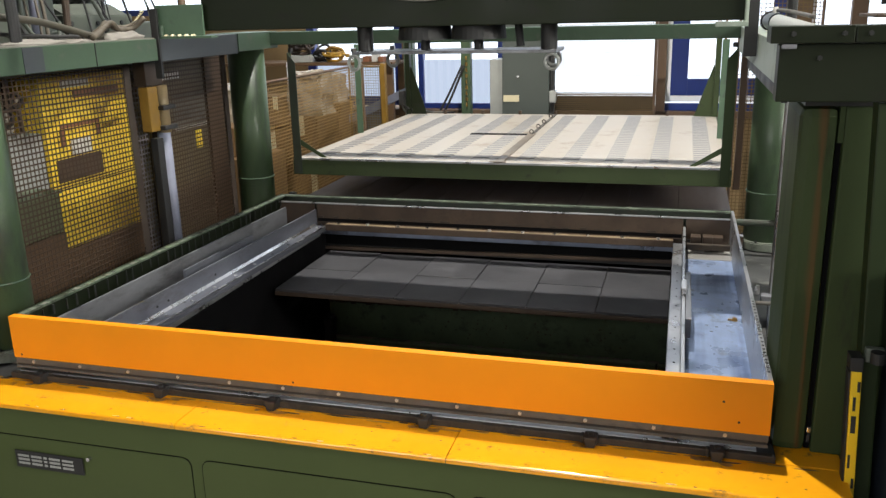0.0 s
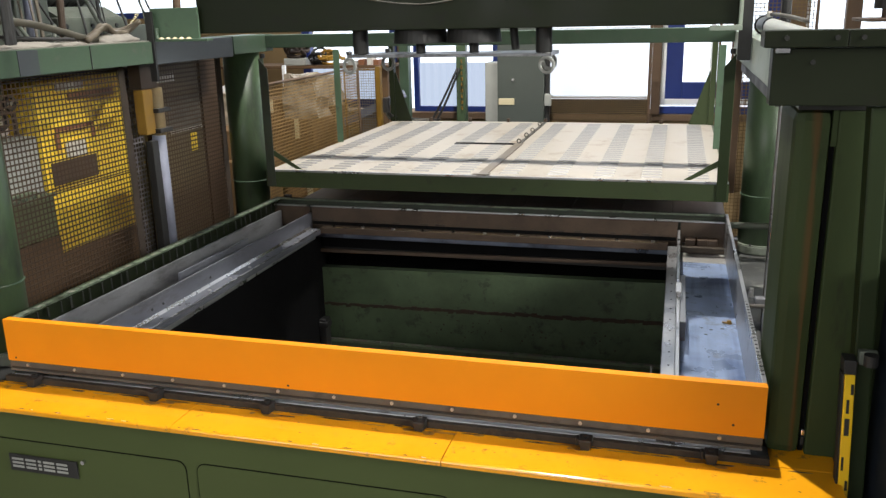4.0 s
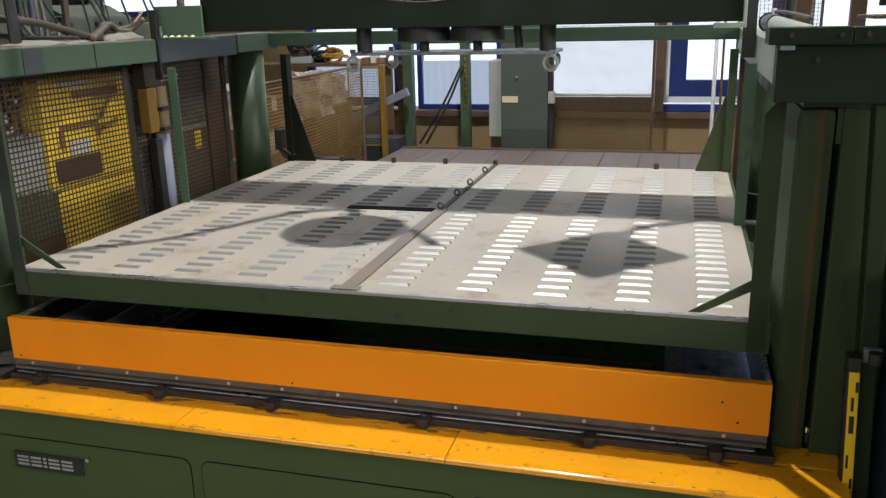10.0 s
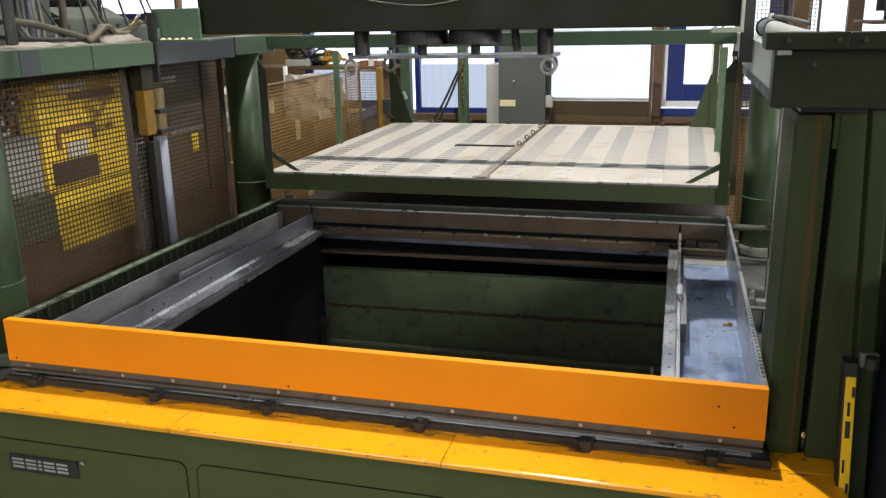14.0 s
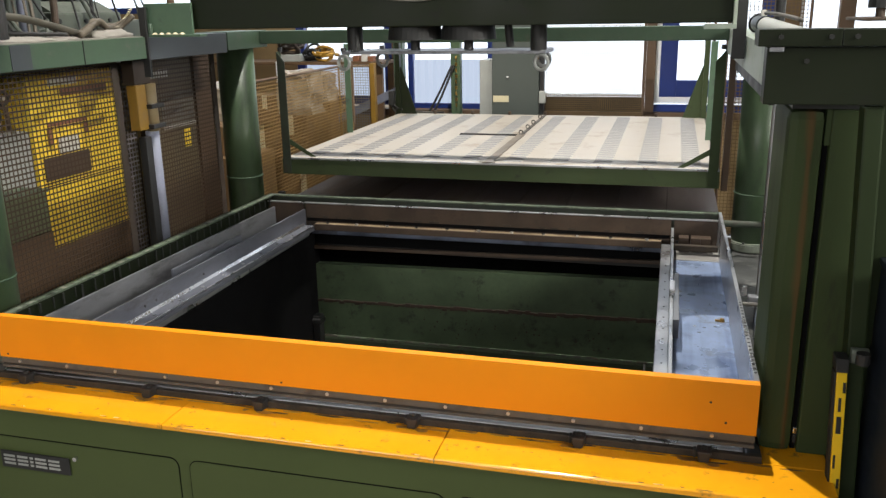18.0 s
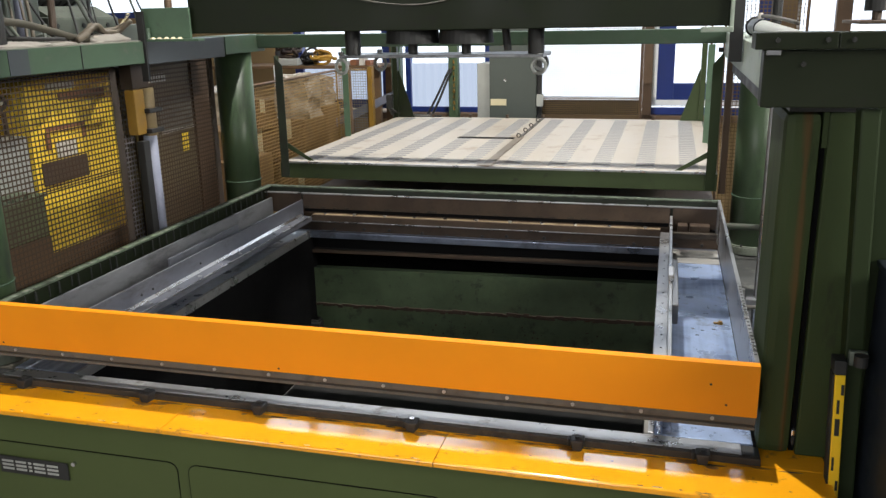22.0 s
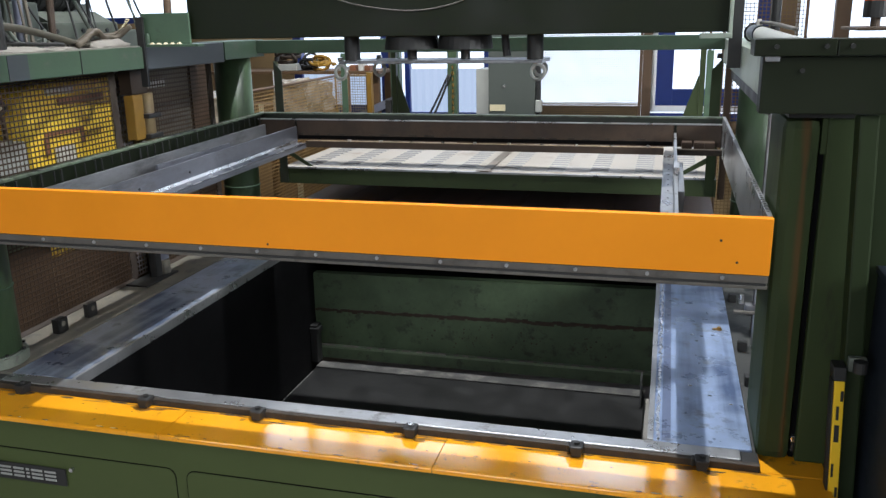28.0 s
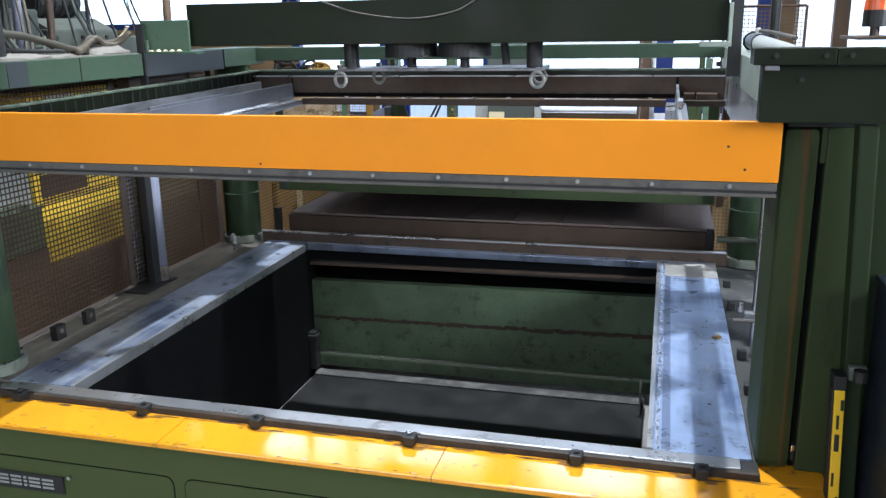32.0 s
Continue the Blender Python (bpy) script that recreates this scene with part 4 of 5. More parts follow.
for i in range(9):
    w = 2.62 / 9
    part("top_panel", bx(-1.31 + i * w + 0.002, -1.31 + (i + 1) * w - 0.002, 2.55, 4.55, 0.932, 0.945, 0.002), PLANK, rh)
part("edge_strip", bx(-1.31, 1.31, 4.552, 4.575, 0.90, 0.96, 0.003), BROWN, rh)
for x, y, z in ((-1.33, 2.40, 1.0), (1.28, 2.45, 0.97)):
    part("stop", bx(x - 0.02, x + 0.02, y, y + 0.03, 0.816, z, 0.003), DARK, rh, "black upright stop")

# ---- clamp frame, which rises ----
cf = thing("clamp_frame", (0, 0, 1.05), "clamping frame with an orange front plate and adjustable aluminium rails", "machine part")
fp = part("front_plate", bx(-1.3, 1.3, 0.0, 0.012, 0.892, 1.05, 0.0015), ORANGE, cf, "plain orange front plate")
part("plate_flange", bx(-1.3, 1.3, 0.0125, 0.032, 1.040, 1.0495, 0.0015), ORANGE, fp)
for x, z in ((1.17, 0.985), (1.215, 0.925), (-0.18, 0.905), (-1.265, 0.905)):
    bolt("screw", fp, (x, 0.0, z), 0.004, 0.001, (0, -1, 0))
fb = part("front_bar", bx(-1.3, 1.298, 0.004, 0.05, 0.868, 0.890, 0.002), BAR, cf, "grey steel bar with screws under the front plate")
# Black strip stands for the dark slot between the two bars.
part("gasket", bx(-1.295, 1.294, 0.0045, 0.06, 0.861, 0.8675), BLACK, fb)
part("lower_bar", bx(-1.3, 1.298, 0.003, 0.06, 0.851, 0.8605, 0.002), BAR, fb, "greasy lower clamping bar")
for i in range(13):
    bolt("screw", fb, (-1.22 + i * 0.2, 0.004, 0.879), 0.006, 0.004, (0, -1, 0), ALU)
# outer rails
so = part("outer_rail", bx(-1.30, -1.288, 0.033, 2.2, 0.89, 1.05, 0.0015), GREEN_SHADED, cf, "greasy dark green outer rail with a toothed edge")
part("rail_top", bx(-1.288, -1.262, 0.033, 2.19, 1.040, 1.0495, 0.0015), GREEN_WORN, so, "dusty worn green top edge")
rt = random.Random(17)
for i in range(34):
    y = 0.06 + i * 0.062 + rt.uniform(-0.012, 0.012)
    part("tooth", bx(-1.263, -1.259, y, y + rt.uniform(0.004, 0.010), rt.uniform(0.97, 1.0), 1.035), DARK, so)
    if i % 3:
        part("notch", bx(-1.289, -1.2615, y, y + rt.uniform(0.004, 0.012), 1.0492, 1.0503), DARK, so)
    part("paint_chip", bx(rt.uniform(-1.289, -1.275), rt.uniform(-1.27, -1.2615), y + 0.02, y + 0.02 + rt.uniform(0.006, 0.03), 1.0494, 1.0502), (COLLAR, DUST, GREEN_LEDGE)[i % 3], so)
part("inner_web", bx(-1.246, -1.234, 0.04, 2.12, 0.878, 0.988, 0.002), STEEL_DULL, so)
part("inner_web_shelf", bx(-1.286, -1.248, 0.04, 2.1, 0.868, 0.876, 0.002), DARK, so)
so2 = part("outer_rail", bx(1.286, 1.30, 0.033, 2.2, 0.862, 1.05, 0.0015), ALU, cf, "pale worn outer rail with holes")
for i in range(22):
    part("rail_hole", cyl((1.293, 0.09 + i * 0.03 + 0.004 * math.sin(i * 7), 1.0495), (1.293, 0.09 + i * 0.03 + 0.004 * math.sin(i * 7), 1.0512), 0.0045, 8), DARK, so2)
bo = part("rear_rail", bx(-1.30, 1.30, 2.188, 2.2, 0.90, 1.05, 0.0015), GREEN_RAIL, cf, "greasy green rear rail")
part("rail_top", bx(-1.288, 1.286, 2.164, 2.188, 1.040, 1.0495, 0.0015), GREEN_WORN, bo)
# adjustable rails round the opening, all against the outer rails
RZ = 0.977
il = part("adjustable_rail", bx(-1.057, -1.046, 0.034, 2.135, 0.882, RZ, 0.0015), RAIL_STEEL, cf, "bright aluminium angle rail")
part("rail_flange", bx(-1.0455, -0.975, 0.034, 2.10, 0.880, 0.888, 0.0015), RAIL_STEEL, il)
part("rail_fillet", prism(((-1.0455, 0.8885), (-1.036, 0.8885), (-1.0455, 0.900)), "y", 0.034, 2.10), CHROME, il)
part("rail_lip", bx(-0.982, -0.974, 0.034, 2.10, 0.860, 0.8795, 0.0015), RAIL_STEEL, il)
part("rail_edge", bx(-0.9825, -0.9735, 0.034, 2.10, 0.8882, 0.8905, 0.0008), CHROME, il)
for i in range(11):
    bolt("screw", il, (-1.005, 0.14 + i * 0.19, 0.888), 0.008, 0.005, material=CHROME)
for y in (0.52, 0.60, 0.98):
    bolt("screw", il, (-1.046, y, 0.925), 0.006, 0.003, (1, 0, 0), DARK)
part("slide_rail", bx(-1.136, -1.124, 0.86, 1.50, 0.885, RZ, 0.002), RAIL_STEEL, cf, "grey sliding rail")
# Near-black sheet laid across the gap between rails, where shade falls.
part("slide_plate", bx(-1.23, -1.06, 0.04, 2.1, 0.868, 0.876, 0.002), NEAR_BLACK, cf)
part("slide_knob", cyl((-1.16, 0.62, 0.877), (-1.16, 0.62, 0.90), 0.02, 16), DARK, cf)
ir = part("adjustable_rail", bx(1.050, 1.062, 0.034, 2.10, 0.882, RZ, 0.0015), ALU, cf, "bright aluminium angle rail")
part("rail_flange", bx(1.006, 1.0495, 0.034, 2.09, 0.880, 0.888, 0.0015), ALU, ir)
part("rail_lip", bx(1.004, 1.012, 0.034, 2.09, 0.860, 0.8795, 0.0015), STEEL_DULL, ir)
part("rail_joiner", bx(1.063, 1.086, 0.735, 1.335, 0.885, 0.962, 0.003), STEEL_DULL, ir, "grey joiner bar along the rail")
part("rail_clamp", bx(1.046, 1.068, 0.96, 1.08, RZ + 0.001, RZ + 0.03, 0.004), ALU, ir)
for i in range(16):
    bolt("screw", ir, (1.03, 0.12 + i * 0.12 + 0.01 * math.sin(i * 5), 0.888), 0.004, 0.0015, material=DARK)
ib = part("adjustable_rail", bx(-1.045, 1.049, 2.136, 2.148, 0.900, 1.012, 0.0015), RUSTY, cf, "brown stained rear adjustable rail")
part("rail_crest", bx(-1.286, 1.284, 2.128, 2.150, 1.0125, 1.019, 0.0015), ALU, ib, "bright worn upper edge")
part("rail_web_end", bx(-1.286, -1.058, 2.136, 2.148, 0.900, 1.012, 0.0015), RUSTY, ib)
part("rail_web_end", bx(1.063, 1.284, 2.136, 2.148, 0.900, 1.012, 0.0015), RUSTY, ib)
part("greasy_strip", bx(-1.04, 1.045, 2.1335, 2.1358, 0.906, 0.926), NEAR_BLACK, ib, "near-black strip along the rail")
for i in range(24):
    x = -1.02 + i * 0.086 + rw.uniform(-0.02, 0.02)
    part("grease_run", bx(x - rw.uniform(0.008, 0.03), x + rw.uniform(0.008, 0.03), 2.1340, 2.1359, 0.922, 0.930 + 0.01 * rw.random()), GREASE, ib)
part("rail_flange", bx(-0.974, 1.003, 2.100, 2.1355, 0.892, 0.8995, 0.0015), FLANGE, ib, "tan stained flange")
part("rail_lip", bx(-0.974, 1.003, 2.088, 2.0995, 0.864, 0.8995, 0.0015), RUSTY, ib)
for i in range(11):
    bolt("screw", ib, (-0.90 + i * 0.182 + (0.006 if i % 4 == 2 else 0), 2.112, 0.8997), 0.011, 0.008, material=CHROME)
for x in (1.11, 1.17, 1.22):
    part("rear_block", bx(x - 0.02, x + 0.03, 2.06, 2.13, 0.88, 0.935, 0.004), RUSTY, ib)
part("rear_tie", bx(1.063, 1.284, 2.02, 2.055, 0.875, 0.905, 0.004), GREASE, ib)

# ---- upper heater carriage, which slides ----
hc = thing("heater_carriage", (0, 0.058, 1.122), "upper heater carriage with an off-white louvred sheet top", "machine part")
HY = 0.058
HZ = 1.222
part("front_beam", bx(-1.295, 1.288, HY, HY + 0.06, 1.122, HZ - 0.006, 0.003), GREEN_DARK, hc, "dark green front beam")
part("side_beam", bx(-1.295, -1.235, HY + 0.06, HY + 2.33, 1.122, HZ - 0.006, 0.003), GREEN_DARK, hc)
part("side_beam", bx(1.228, 1.288, HY + 0.06, HY + 2.33, 1.122, HZ - 0.006, 0.003), GREEN_DARK, hc)
part("rear_beam", bx(-1.235, 1.228, HY + 2.27, HY + 2.33, 1.122, HZ - 0.006, 0.003), GREEN_DARK, hc)
part("heater_underside", bx(-1.235, 1.228, HY + 0.06, HY + 2.27, 1.126, 1.14), NEAR_BLACK, hc)
sh1 = part("top_sheet", bx(-1.275, -0.012, HY + 0.012, HY + 2.32, HZ - 0.005, HZ, 0.001), SHEET, hc, "off-white dusty louvred sheet")
sh2 = part("top_sheet", bx(0.012, 1.27, HY + 0.012, HY + 2.32, HZ - 0.005, HZ, 0.001), SHEET, hc, "off-white dusty louvred sheet")
part("centre_strip", bx(-0.026, 0.026, HY + 0.0, HY + 1.16, HZ + 0.001, HZ + 0.007, 0.001), JOINT, hc, "raised joint strip")
part("rear_strip", bx(-0.011, 0.011, HY + 1.161, HY + 2.32, HZ + 0.001, HZ + 0.006, 0.001), BAR, hc, "thin dark joint strip")
part("strip_foot", bx(-0.048, 0.048, HY - 0.006, HY + 0.03, HZ + 0.0075, HZ + 0.011, 0.001), JOINT, hc)
part("front_lip", bx(-1.275, 1.27, HY - 0.003, HY + 0.011, HZ - 0.008, HZ + 0.003, 0.001), ALU, hc)
part("slit", bx(-0.44, -0.014, HY + 1.11, HY + 1.165, HZ + 0.0005, HZ + 0.0045), NEAR_BLACK, sh1, "long black slit")
for i, y in enumerate((1.14, 1.43, 1.69, 2.03)):
    part("lifting_ring", torus((0.0, HY + y, HZ + 0.022), (0.25, 1, 0.1), 0.014, 0.0045), BAR, hc)
for x in (-0.95, -0.62, -0.3, 0.0, 0.9):
    part("knob", cyl((x, HY + 2.30, HZ), (x, HY + 2.30, HZ + 0.03), 0.014, 12), RUSTY, hc)
# corner posts and braces
for x, s in ((-1.27, 1), (1.263, -1)):
    xf = x + 0.012 * s
    part("front_post", prism(((xf - 0.025, 1.13), (xf + 0.025, 1.13), (xf + 0.025, 1.80 if s > 0 else 1.86), (xf - 0.025, 1.86 if s > 0 else 1.80)), "y", HY - 0.008, HY - 0.003), GREEN_COL if s < 0 else GREEN_RAIL, hc, "slim green angle post with a slanted top")
    part("front_post_leg", bx(xf - 0.025 * s - 0.003, xf - 0.025 * s + 0.003, HY - 0.003, HY + 0.05, HZ + 0.002, 1.86, 0.001), GREEN_DARK, hc)
    part("post_pin", cyl((x, HY + 0.02, 1.86), (x, HY + 0.02, 1.885), 0.014, 12), BLACK, hc)
    part("brace", prism(((x + s * 0.02, 1.31), (x + s * 0.02, 1.345), (x + s * 0.20, HZ + 0.008), (x + s * 0.165, HZ + 0.008)), "y", HY + 0.008, HY + 0.014), GREEN_DARK, hc, "dark green diagonal brace")
    part("middle_post", prism(((x - 0.022, HY + 1.095), (x + 0.022, HY + 1.095), (x + 0.022, HY + 1.10), (x - s * 0.017, HY + 1.10), (x - s * 0.017, HY + 1.14), (x - s * 0.022, HY + 1.14)) if s > 0 else ((x - 0.022, HY + 1.095), (x + 0.022, HY + 1.095), (x + 0.022, HY + 1.14), (x + 0.017, HY + 1.14), (x + 0.017, HY + 1.10), (x - 0.022, HY + 1.10)), "z", HZ + 0.001, 1.86), GREEN_MID, hc, "slim pale green angle post")
    # Left post and gusset get the green with shade put in.
    part("rear_post", bx(x - 0.02, x + 0.02, HY + 2.25, HY + 2.31, HZ + 0.001, 1.86, 0.002), GREEN_SHADED if s > 0 else GREEN_DARK, hc)
    part("gusset", prism(((x + s * 0.021, HZ + 0.001), (x + s * 0.16, HZ + 0.001), (x + s * 0.03, 1.62), (x + s * 0.021, 1.62)), "y", HY + 2.27, HY + 2.278), GREEN_SHADED if s > 0 else GREEN_DARK, hc, "dark green triangular gusset")
part("junction_box", bx(-1.34, -1.295, HY + 2.20, HY + 2.26, 1.30, 1.42, 0.004), DARK, hc, "dark junction box on the rear post")
for k in range(3):
    part("heater_cable", hose(((-1.32 + 0.01 * k, HY + 2.22, 1.30), (-1.30 + 0.02 * k, HY + 2.26, 1.245 + 0.01 * k), (-1.22 + 0.03 * k, HY + 2.335, 1.24), (-1.10 + 0.06 * k, HY + 2.34, 1.228), (-0.98 + 0.05 * k, HY + 2.325, 1.232)), 0.009), BLACK if k else BAR, hc, smooth=True)
# louvres
prof = ((-0.014, 0.0), (-0.001, 0.0065), (0.006, 0.0065), (0.009, 0.0))
lv = prism(prof, "x", -0.054, 0.054)
for v in lv.verts:
    if v.co.z > 0.003:
        v.co.x *= 0.86
bmesh.ops.bevel(lv, geom=[e for e in lv.edges if abs(e.verts[0].co.x - e.verts[1].co.x) > 0.05], offset=0.001, segments=1, affect="EDGES")
LOUVRE = mesh_of("louvre", lv, LOUVRE_M)
for k, x in enumerate((-1.13, -0.88, -0.63, -0.38, -0.135, 0.135, 0.40, 0.65, 0.90, 1.14)):
    for i in range(29):
        y = HY + 0.10 + i * 0.0745
        if x < 0 and -0.5 < x and 1.08 < y - HY < 1.2:
            continue
        piece("louvre", LOUVRE, sh1 if x < 0 else sh2, (x, y, HZ))

# ---- lower heater, which slides back ----
lh = thing("lower_heater", (0, 1.42, 0.62), "lower heater of grey plates sliding out of the pit", "machine part")
part("tray", bx(-1.0, 1.0, 1.42, 2.17, 0.660, 0.682, 0.004), RUSTY, lh, "brown tray edge")
for i in range(6):
    w = 2.0 / 6
    for j in range(2):
        part("heater_plate", bx(-1.0 + i * w + 0.002, -1.0 + (i + 1) * w - 0.002, 1.425 + j * 0.37, 1.425 + (j + 1) * 0.37 - 0.003, 0.683, 0.695 + 0.002 * math.sin(i * 3 + j), 0.002), TILE, lh)

# ---- side fence with what stands behind it ----
def fence(name, o, u, w, h, pitch, wire_r, material, frame_mat, label, post=0.018):
    f = thing(name, o, label, "fence", group="wire mesh guards")
    O, U, V = Vector(o), Vector(u), Vector((0, 0, 1))
    part("mesh", grid_wires(O, U, V, w, h, pitch, wire_r), material, f)
    for a in (0, w):
        c = O + U * a
        part("upright", cyl(c, c + V * h, post, 4), frame_mat, f)
    for b in (0, h):
        c = O + V * b
        part("cross_bar", cyl(c, c + U * w, post * 0.8, 4), frame_mat, f)
    return f


fence("mesh_guard", (-1.60, 0.36, 0.815), (0, 1, 0), 0.90, 1.06, 0.0235, 0.0037, LATTICE, DARKBROWN, "brown wire mesh guard panel beside the machine")
fence("mesh_guard", (-1.60, 1.43, 0.815), (0, 1, 0), 0.74, 1.06, 0.0235, 0.0039, LATTICE, DARKBROWN, "brown wire mesh guard panel beside the machine")
fence("mesh_guard", (-1.60, 1.285, 0.83), (0, 1, 0), 0.094, 1.03, 0.0235, 0.0042, WIRE_LILAC, DARKBROWN, "narrow greyish wire mesh strip beside the fence post", 0.006)
fence("mesh_guard", (-1.62, 2.52, 0.6), (0, 1, 0), 1.95, 1.055, 0.0235, 0.0032, LATTICE_Y, BROWN, "brown wire mesh guard behind the machine", 0.012)
fence("mesh_guard", (-0.09, 5.0, 0.5), (1, 0, 0), 0.87, 1.6, 0.0175, 0.0020, WIRE, BROWN, "fine brown wire mesh guard before the window", 0.012)
fence("mesh_guard", (1.42, 4.9, 0.0), (1, 0, 0), 0.6, 2.2, 0.030, 0.003, WIRE, BROWN, "wire mesh guard before the window", 0.012)
fence("mesh_guard", (-1.775, 4.55, 0.965), (1, 0, 0), 0.285, 0.67, 0.022, 0.0022, WIRE_GREY, OCHRE, "small wire mesh guard in an ochre frame", 0.008)
fp2 = thing("fence_post", (-1.51, 1.30, 0.81), "dark steel fence post with a bluish pole and ochre bracket", "post")
part("post", bx(-1.535, -1.495, 1.30, 1.352, 0.824, 1.50, 0.004), DARK, fp2)
part("post_top", bx(-1.565, -1.50, 1.27, 1.40, 1.757, 1.884, 0.004), DARKBROWN, fp2)
oc = part("bracket", bx(-1.555, -1.50, 1.275, 1.355, 1.535, 1.755, 0.006), OCHRE, fp2, "ochre painted bracket")
part("bracket_pipe", cyl((-1.515, 1.405, 1.52), (-1.515, 1.405, 1.755), 0.033, 16), TAN, oc, smooth=True)
for z in (1.535, 1.635):
    part("clamp", bx(-1.56, -1.47, 1.345, 1.455, z, z + 0.022, 0.004), DARK, oc)
part("foot", bx(-1.585, -1.46, 1.16, 1.44, 0.813, 0.823, 0.003), DARK, fp2)
part("pole", cyl((-1.515, 1.39, 0.824), (-1.515, 1.39, 1.519), 0.034, 16), BLUEGREY, fp2, "blue-grey round pole", smooth=True)
part("pole_base", cyl((-1.515, 1.385, 0.824), (-1.515, 1.385, 0.90), 0.040, 16), LEDGE, fp2)
part("drain_pipe", hose(((-1.45, 2.05, 0.812), (-1.44, 2.04, 0.87), (-1.46, 2.06, 0.90), (-1.49, 2.1, 0.86)), 0.012), ALU, fp2)

yc = thing("yellow_cabinet", (-2.1, 1.25, 0), "bright yellow machine cabinet behind the mesh guard", "cabinet")
part("body", bx(-2.5, -1.86, 0.956, 1.612, 0.99, 1.82, 0.008), YPANEL, yc)
part("base", bx(-2.5, -1.87, 0.956, 1.612, 0.0, 0.988, 0.005), WOOD, yc, "dark brown base")
part("dark_plate", bx(-1.859, -1.852, 1.0, 1.33, 1.32, 1.432, 0.003), RUSTY, yc, "brown notice plate")
part("dark_plate", bx(-1.859, -1.852, 1.176, 1.526, 1.712, 1.746, 0.003), RUSTREDM, yc, "reddish brown bar of unreadable writing")
part("dark_plate", bx(-1.859, -1.852, 1.06, 1.34, 1.575, 1.598, 0.002), RUSTREDM, yc)
part("dark_plate", bx(-1.859, -1.852, 1.05, 1.085, 1.49, 1.573, 0.002), RUSTREDM, yc)
part("dark_plate", bx(-1.859, -1.852, 1.315, 1.345, 1.52, 1.573, 0.002), RUSTREDM, yc)
part("paper", bx(-1.859, -1.853, 1.12, 1.26, 1.44, 1.52, 0.001), FILM, yc, "white paper note")
part("paper", bx(-1.859, -1.853, 1.10, 1.30, 1.765, 1.80, 0.001), FILM, yc, "white paper note")
part("door_gap", bx(-1.8595, -1.857, 0.97, 1.60, 1.292, 1.298), RUSTY, yc)
gc = thing("grey_cabinet", (-2.1, 2.0, 0), "grey switch cabinet with an orange label behind the mesh", "cabinet")
part("body", bx(-2.5, -1.9, 1.90, 2.43, 0.0, 1.86, 0.01), KHAKI, gc)
part("white_tag", bx(-1.899, -1.893, 1.98, 2.16, 1.73, 1.775, 0.001), FILM, gc)
part("side_frame", bx(-1.93, -1.885, 2.44, 2.62, 0.0, 1.86, 0.004), BROWN, gc, "dark brown side frame")
part("vent", bx(-1.899, -1.892, 2.06, 2.41, 1.44, 1.64, 0.003), LEDGE, gc, "dull grey vent plate")
for k in range(7):
    part("vent_slot", bx(-1.8918, -1.8905, 2.08, 2.39, 1.455 + k * 0.026, 1.467 + k * 0.026), BAR, gc)
part("white_edge", bx(-1.8915, -1.890, 2.06, 2.41, 1.425, 1.438), FILM, gc)
part("orange_label", bx(-1.899, -1.894, 2.28, 2.345, 1.29, 1.40, 0.001), YPANEL, gc)
for (a, b, c, d, e, nm, m, lab) in ((-2.6, -1.87, 0.0, 0.948, 1.575, "machine_box", GREYBOX, "grey enamel machine housing behind the mesh"), (-2.3, -1.70, 0.30, 0.82, 1.14, "timber_box", WOOD, "brown timber box under the green crate"), (-3.3, -2.62, 1.5, 2.6, 1.9, "wooden_crate", WOOD, "tall brown wooden crate behind the mesh"), (-3.6, -3.2, 2.7, 4.6, 2.0, "tall_rack", BROWN, "tall dark brown rack side behind the mesh")):
    single(nm, bx(a, b, c, d, 0.0, e, 0.012), m, lab, "box", at=((a + b) / 2, (c + d) / 2, 0))
gk = thing("green_crate", (-1.9, 0.56, 1.141), "dull green metal crate on a timber box", "box")
part("shell", bx(-2.2, -1.70, 0.32, 0.81, 1.141, 1.32, 0.008), GREEN_CRATE, gk)
part("rim", bx(-2.21, -1.692, 0.312, 0.818, 1.3205, 1.336, 0.004), GREEN_LEDGE, gk, "pale green rim")
wh = thing("valve_unit", (-2.0, 0.75, 1.576), "pale valve unit with dark hand wheels on the housing", "machine")
part("body", bx(-2.25, -2.0, 0.45, 0.93, 1.577, 1.84, 0.012), FILM, wh)
for y, z, r in ((0.83, 1.655, 0.036), (0.76, 1.75, 0.030), (0.90, 1.73, 0.030), (0.62, 1.66, 0.036)):
    part("hand_wheel", torus((-1.945, y, z), (1, 0, 0), r, 0.011, n=20, k=6), DARK, wh)
    part("hub", cyl((-1.998, y, z), (-1.938, y, z), 0.012, 10), FILM, wh)
part("pipe", hose(((-1.95, 0.62, 1.58), (-1.93, 0.70, 1.68), (-1.94, 0.72, 1.75), (-1.94, 0.80, 1.83)), 0.014), DARK, wh, smooth=True)
part("pipe", hose(((-1.96, 0.93, 1.58), (-1.95, 0.91, 1.68), (-1.96, 0.86, 1.70), (-1.95, 0.85, 1.83)), 0.012), RUSTY, wh, smooth=True)
part("bracket", bx(-1.999, -1.985, 0.70, 0.78, 1.60, 1.70, 0.003), RUSTY, wh)
# cluttered machinery on the side, over the beam
cm = thing("pump_unit", (-2.3, 0.9, 0), "dark grey-green pump unit tangled in pipes and cables", "machine")
part("frame", bx(-2.75, -1.75, -0.4, 0.60, 1.86, 2.3, 0.01), CAB_DARK, cm)
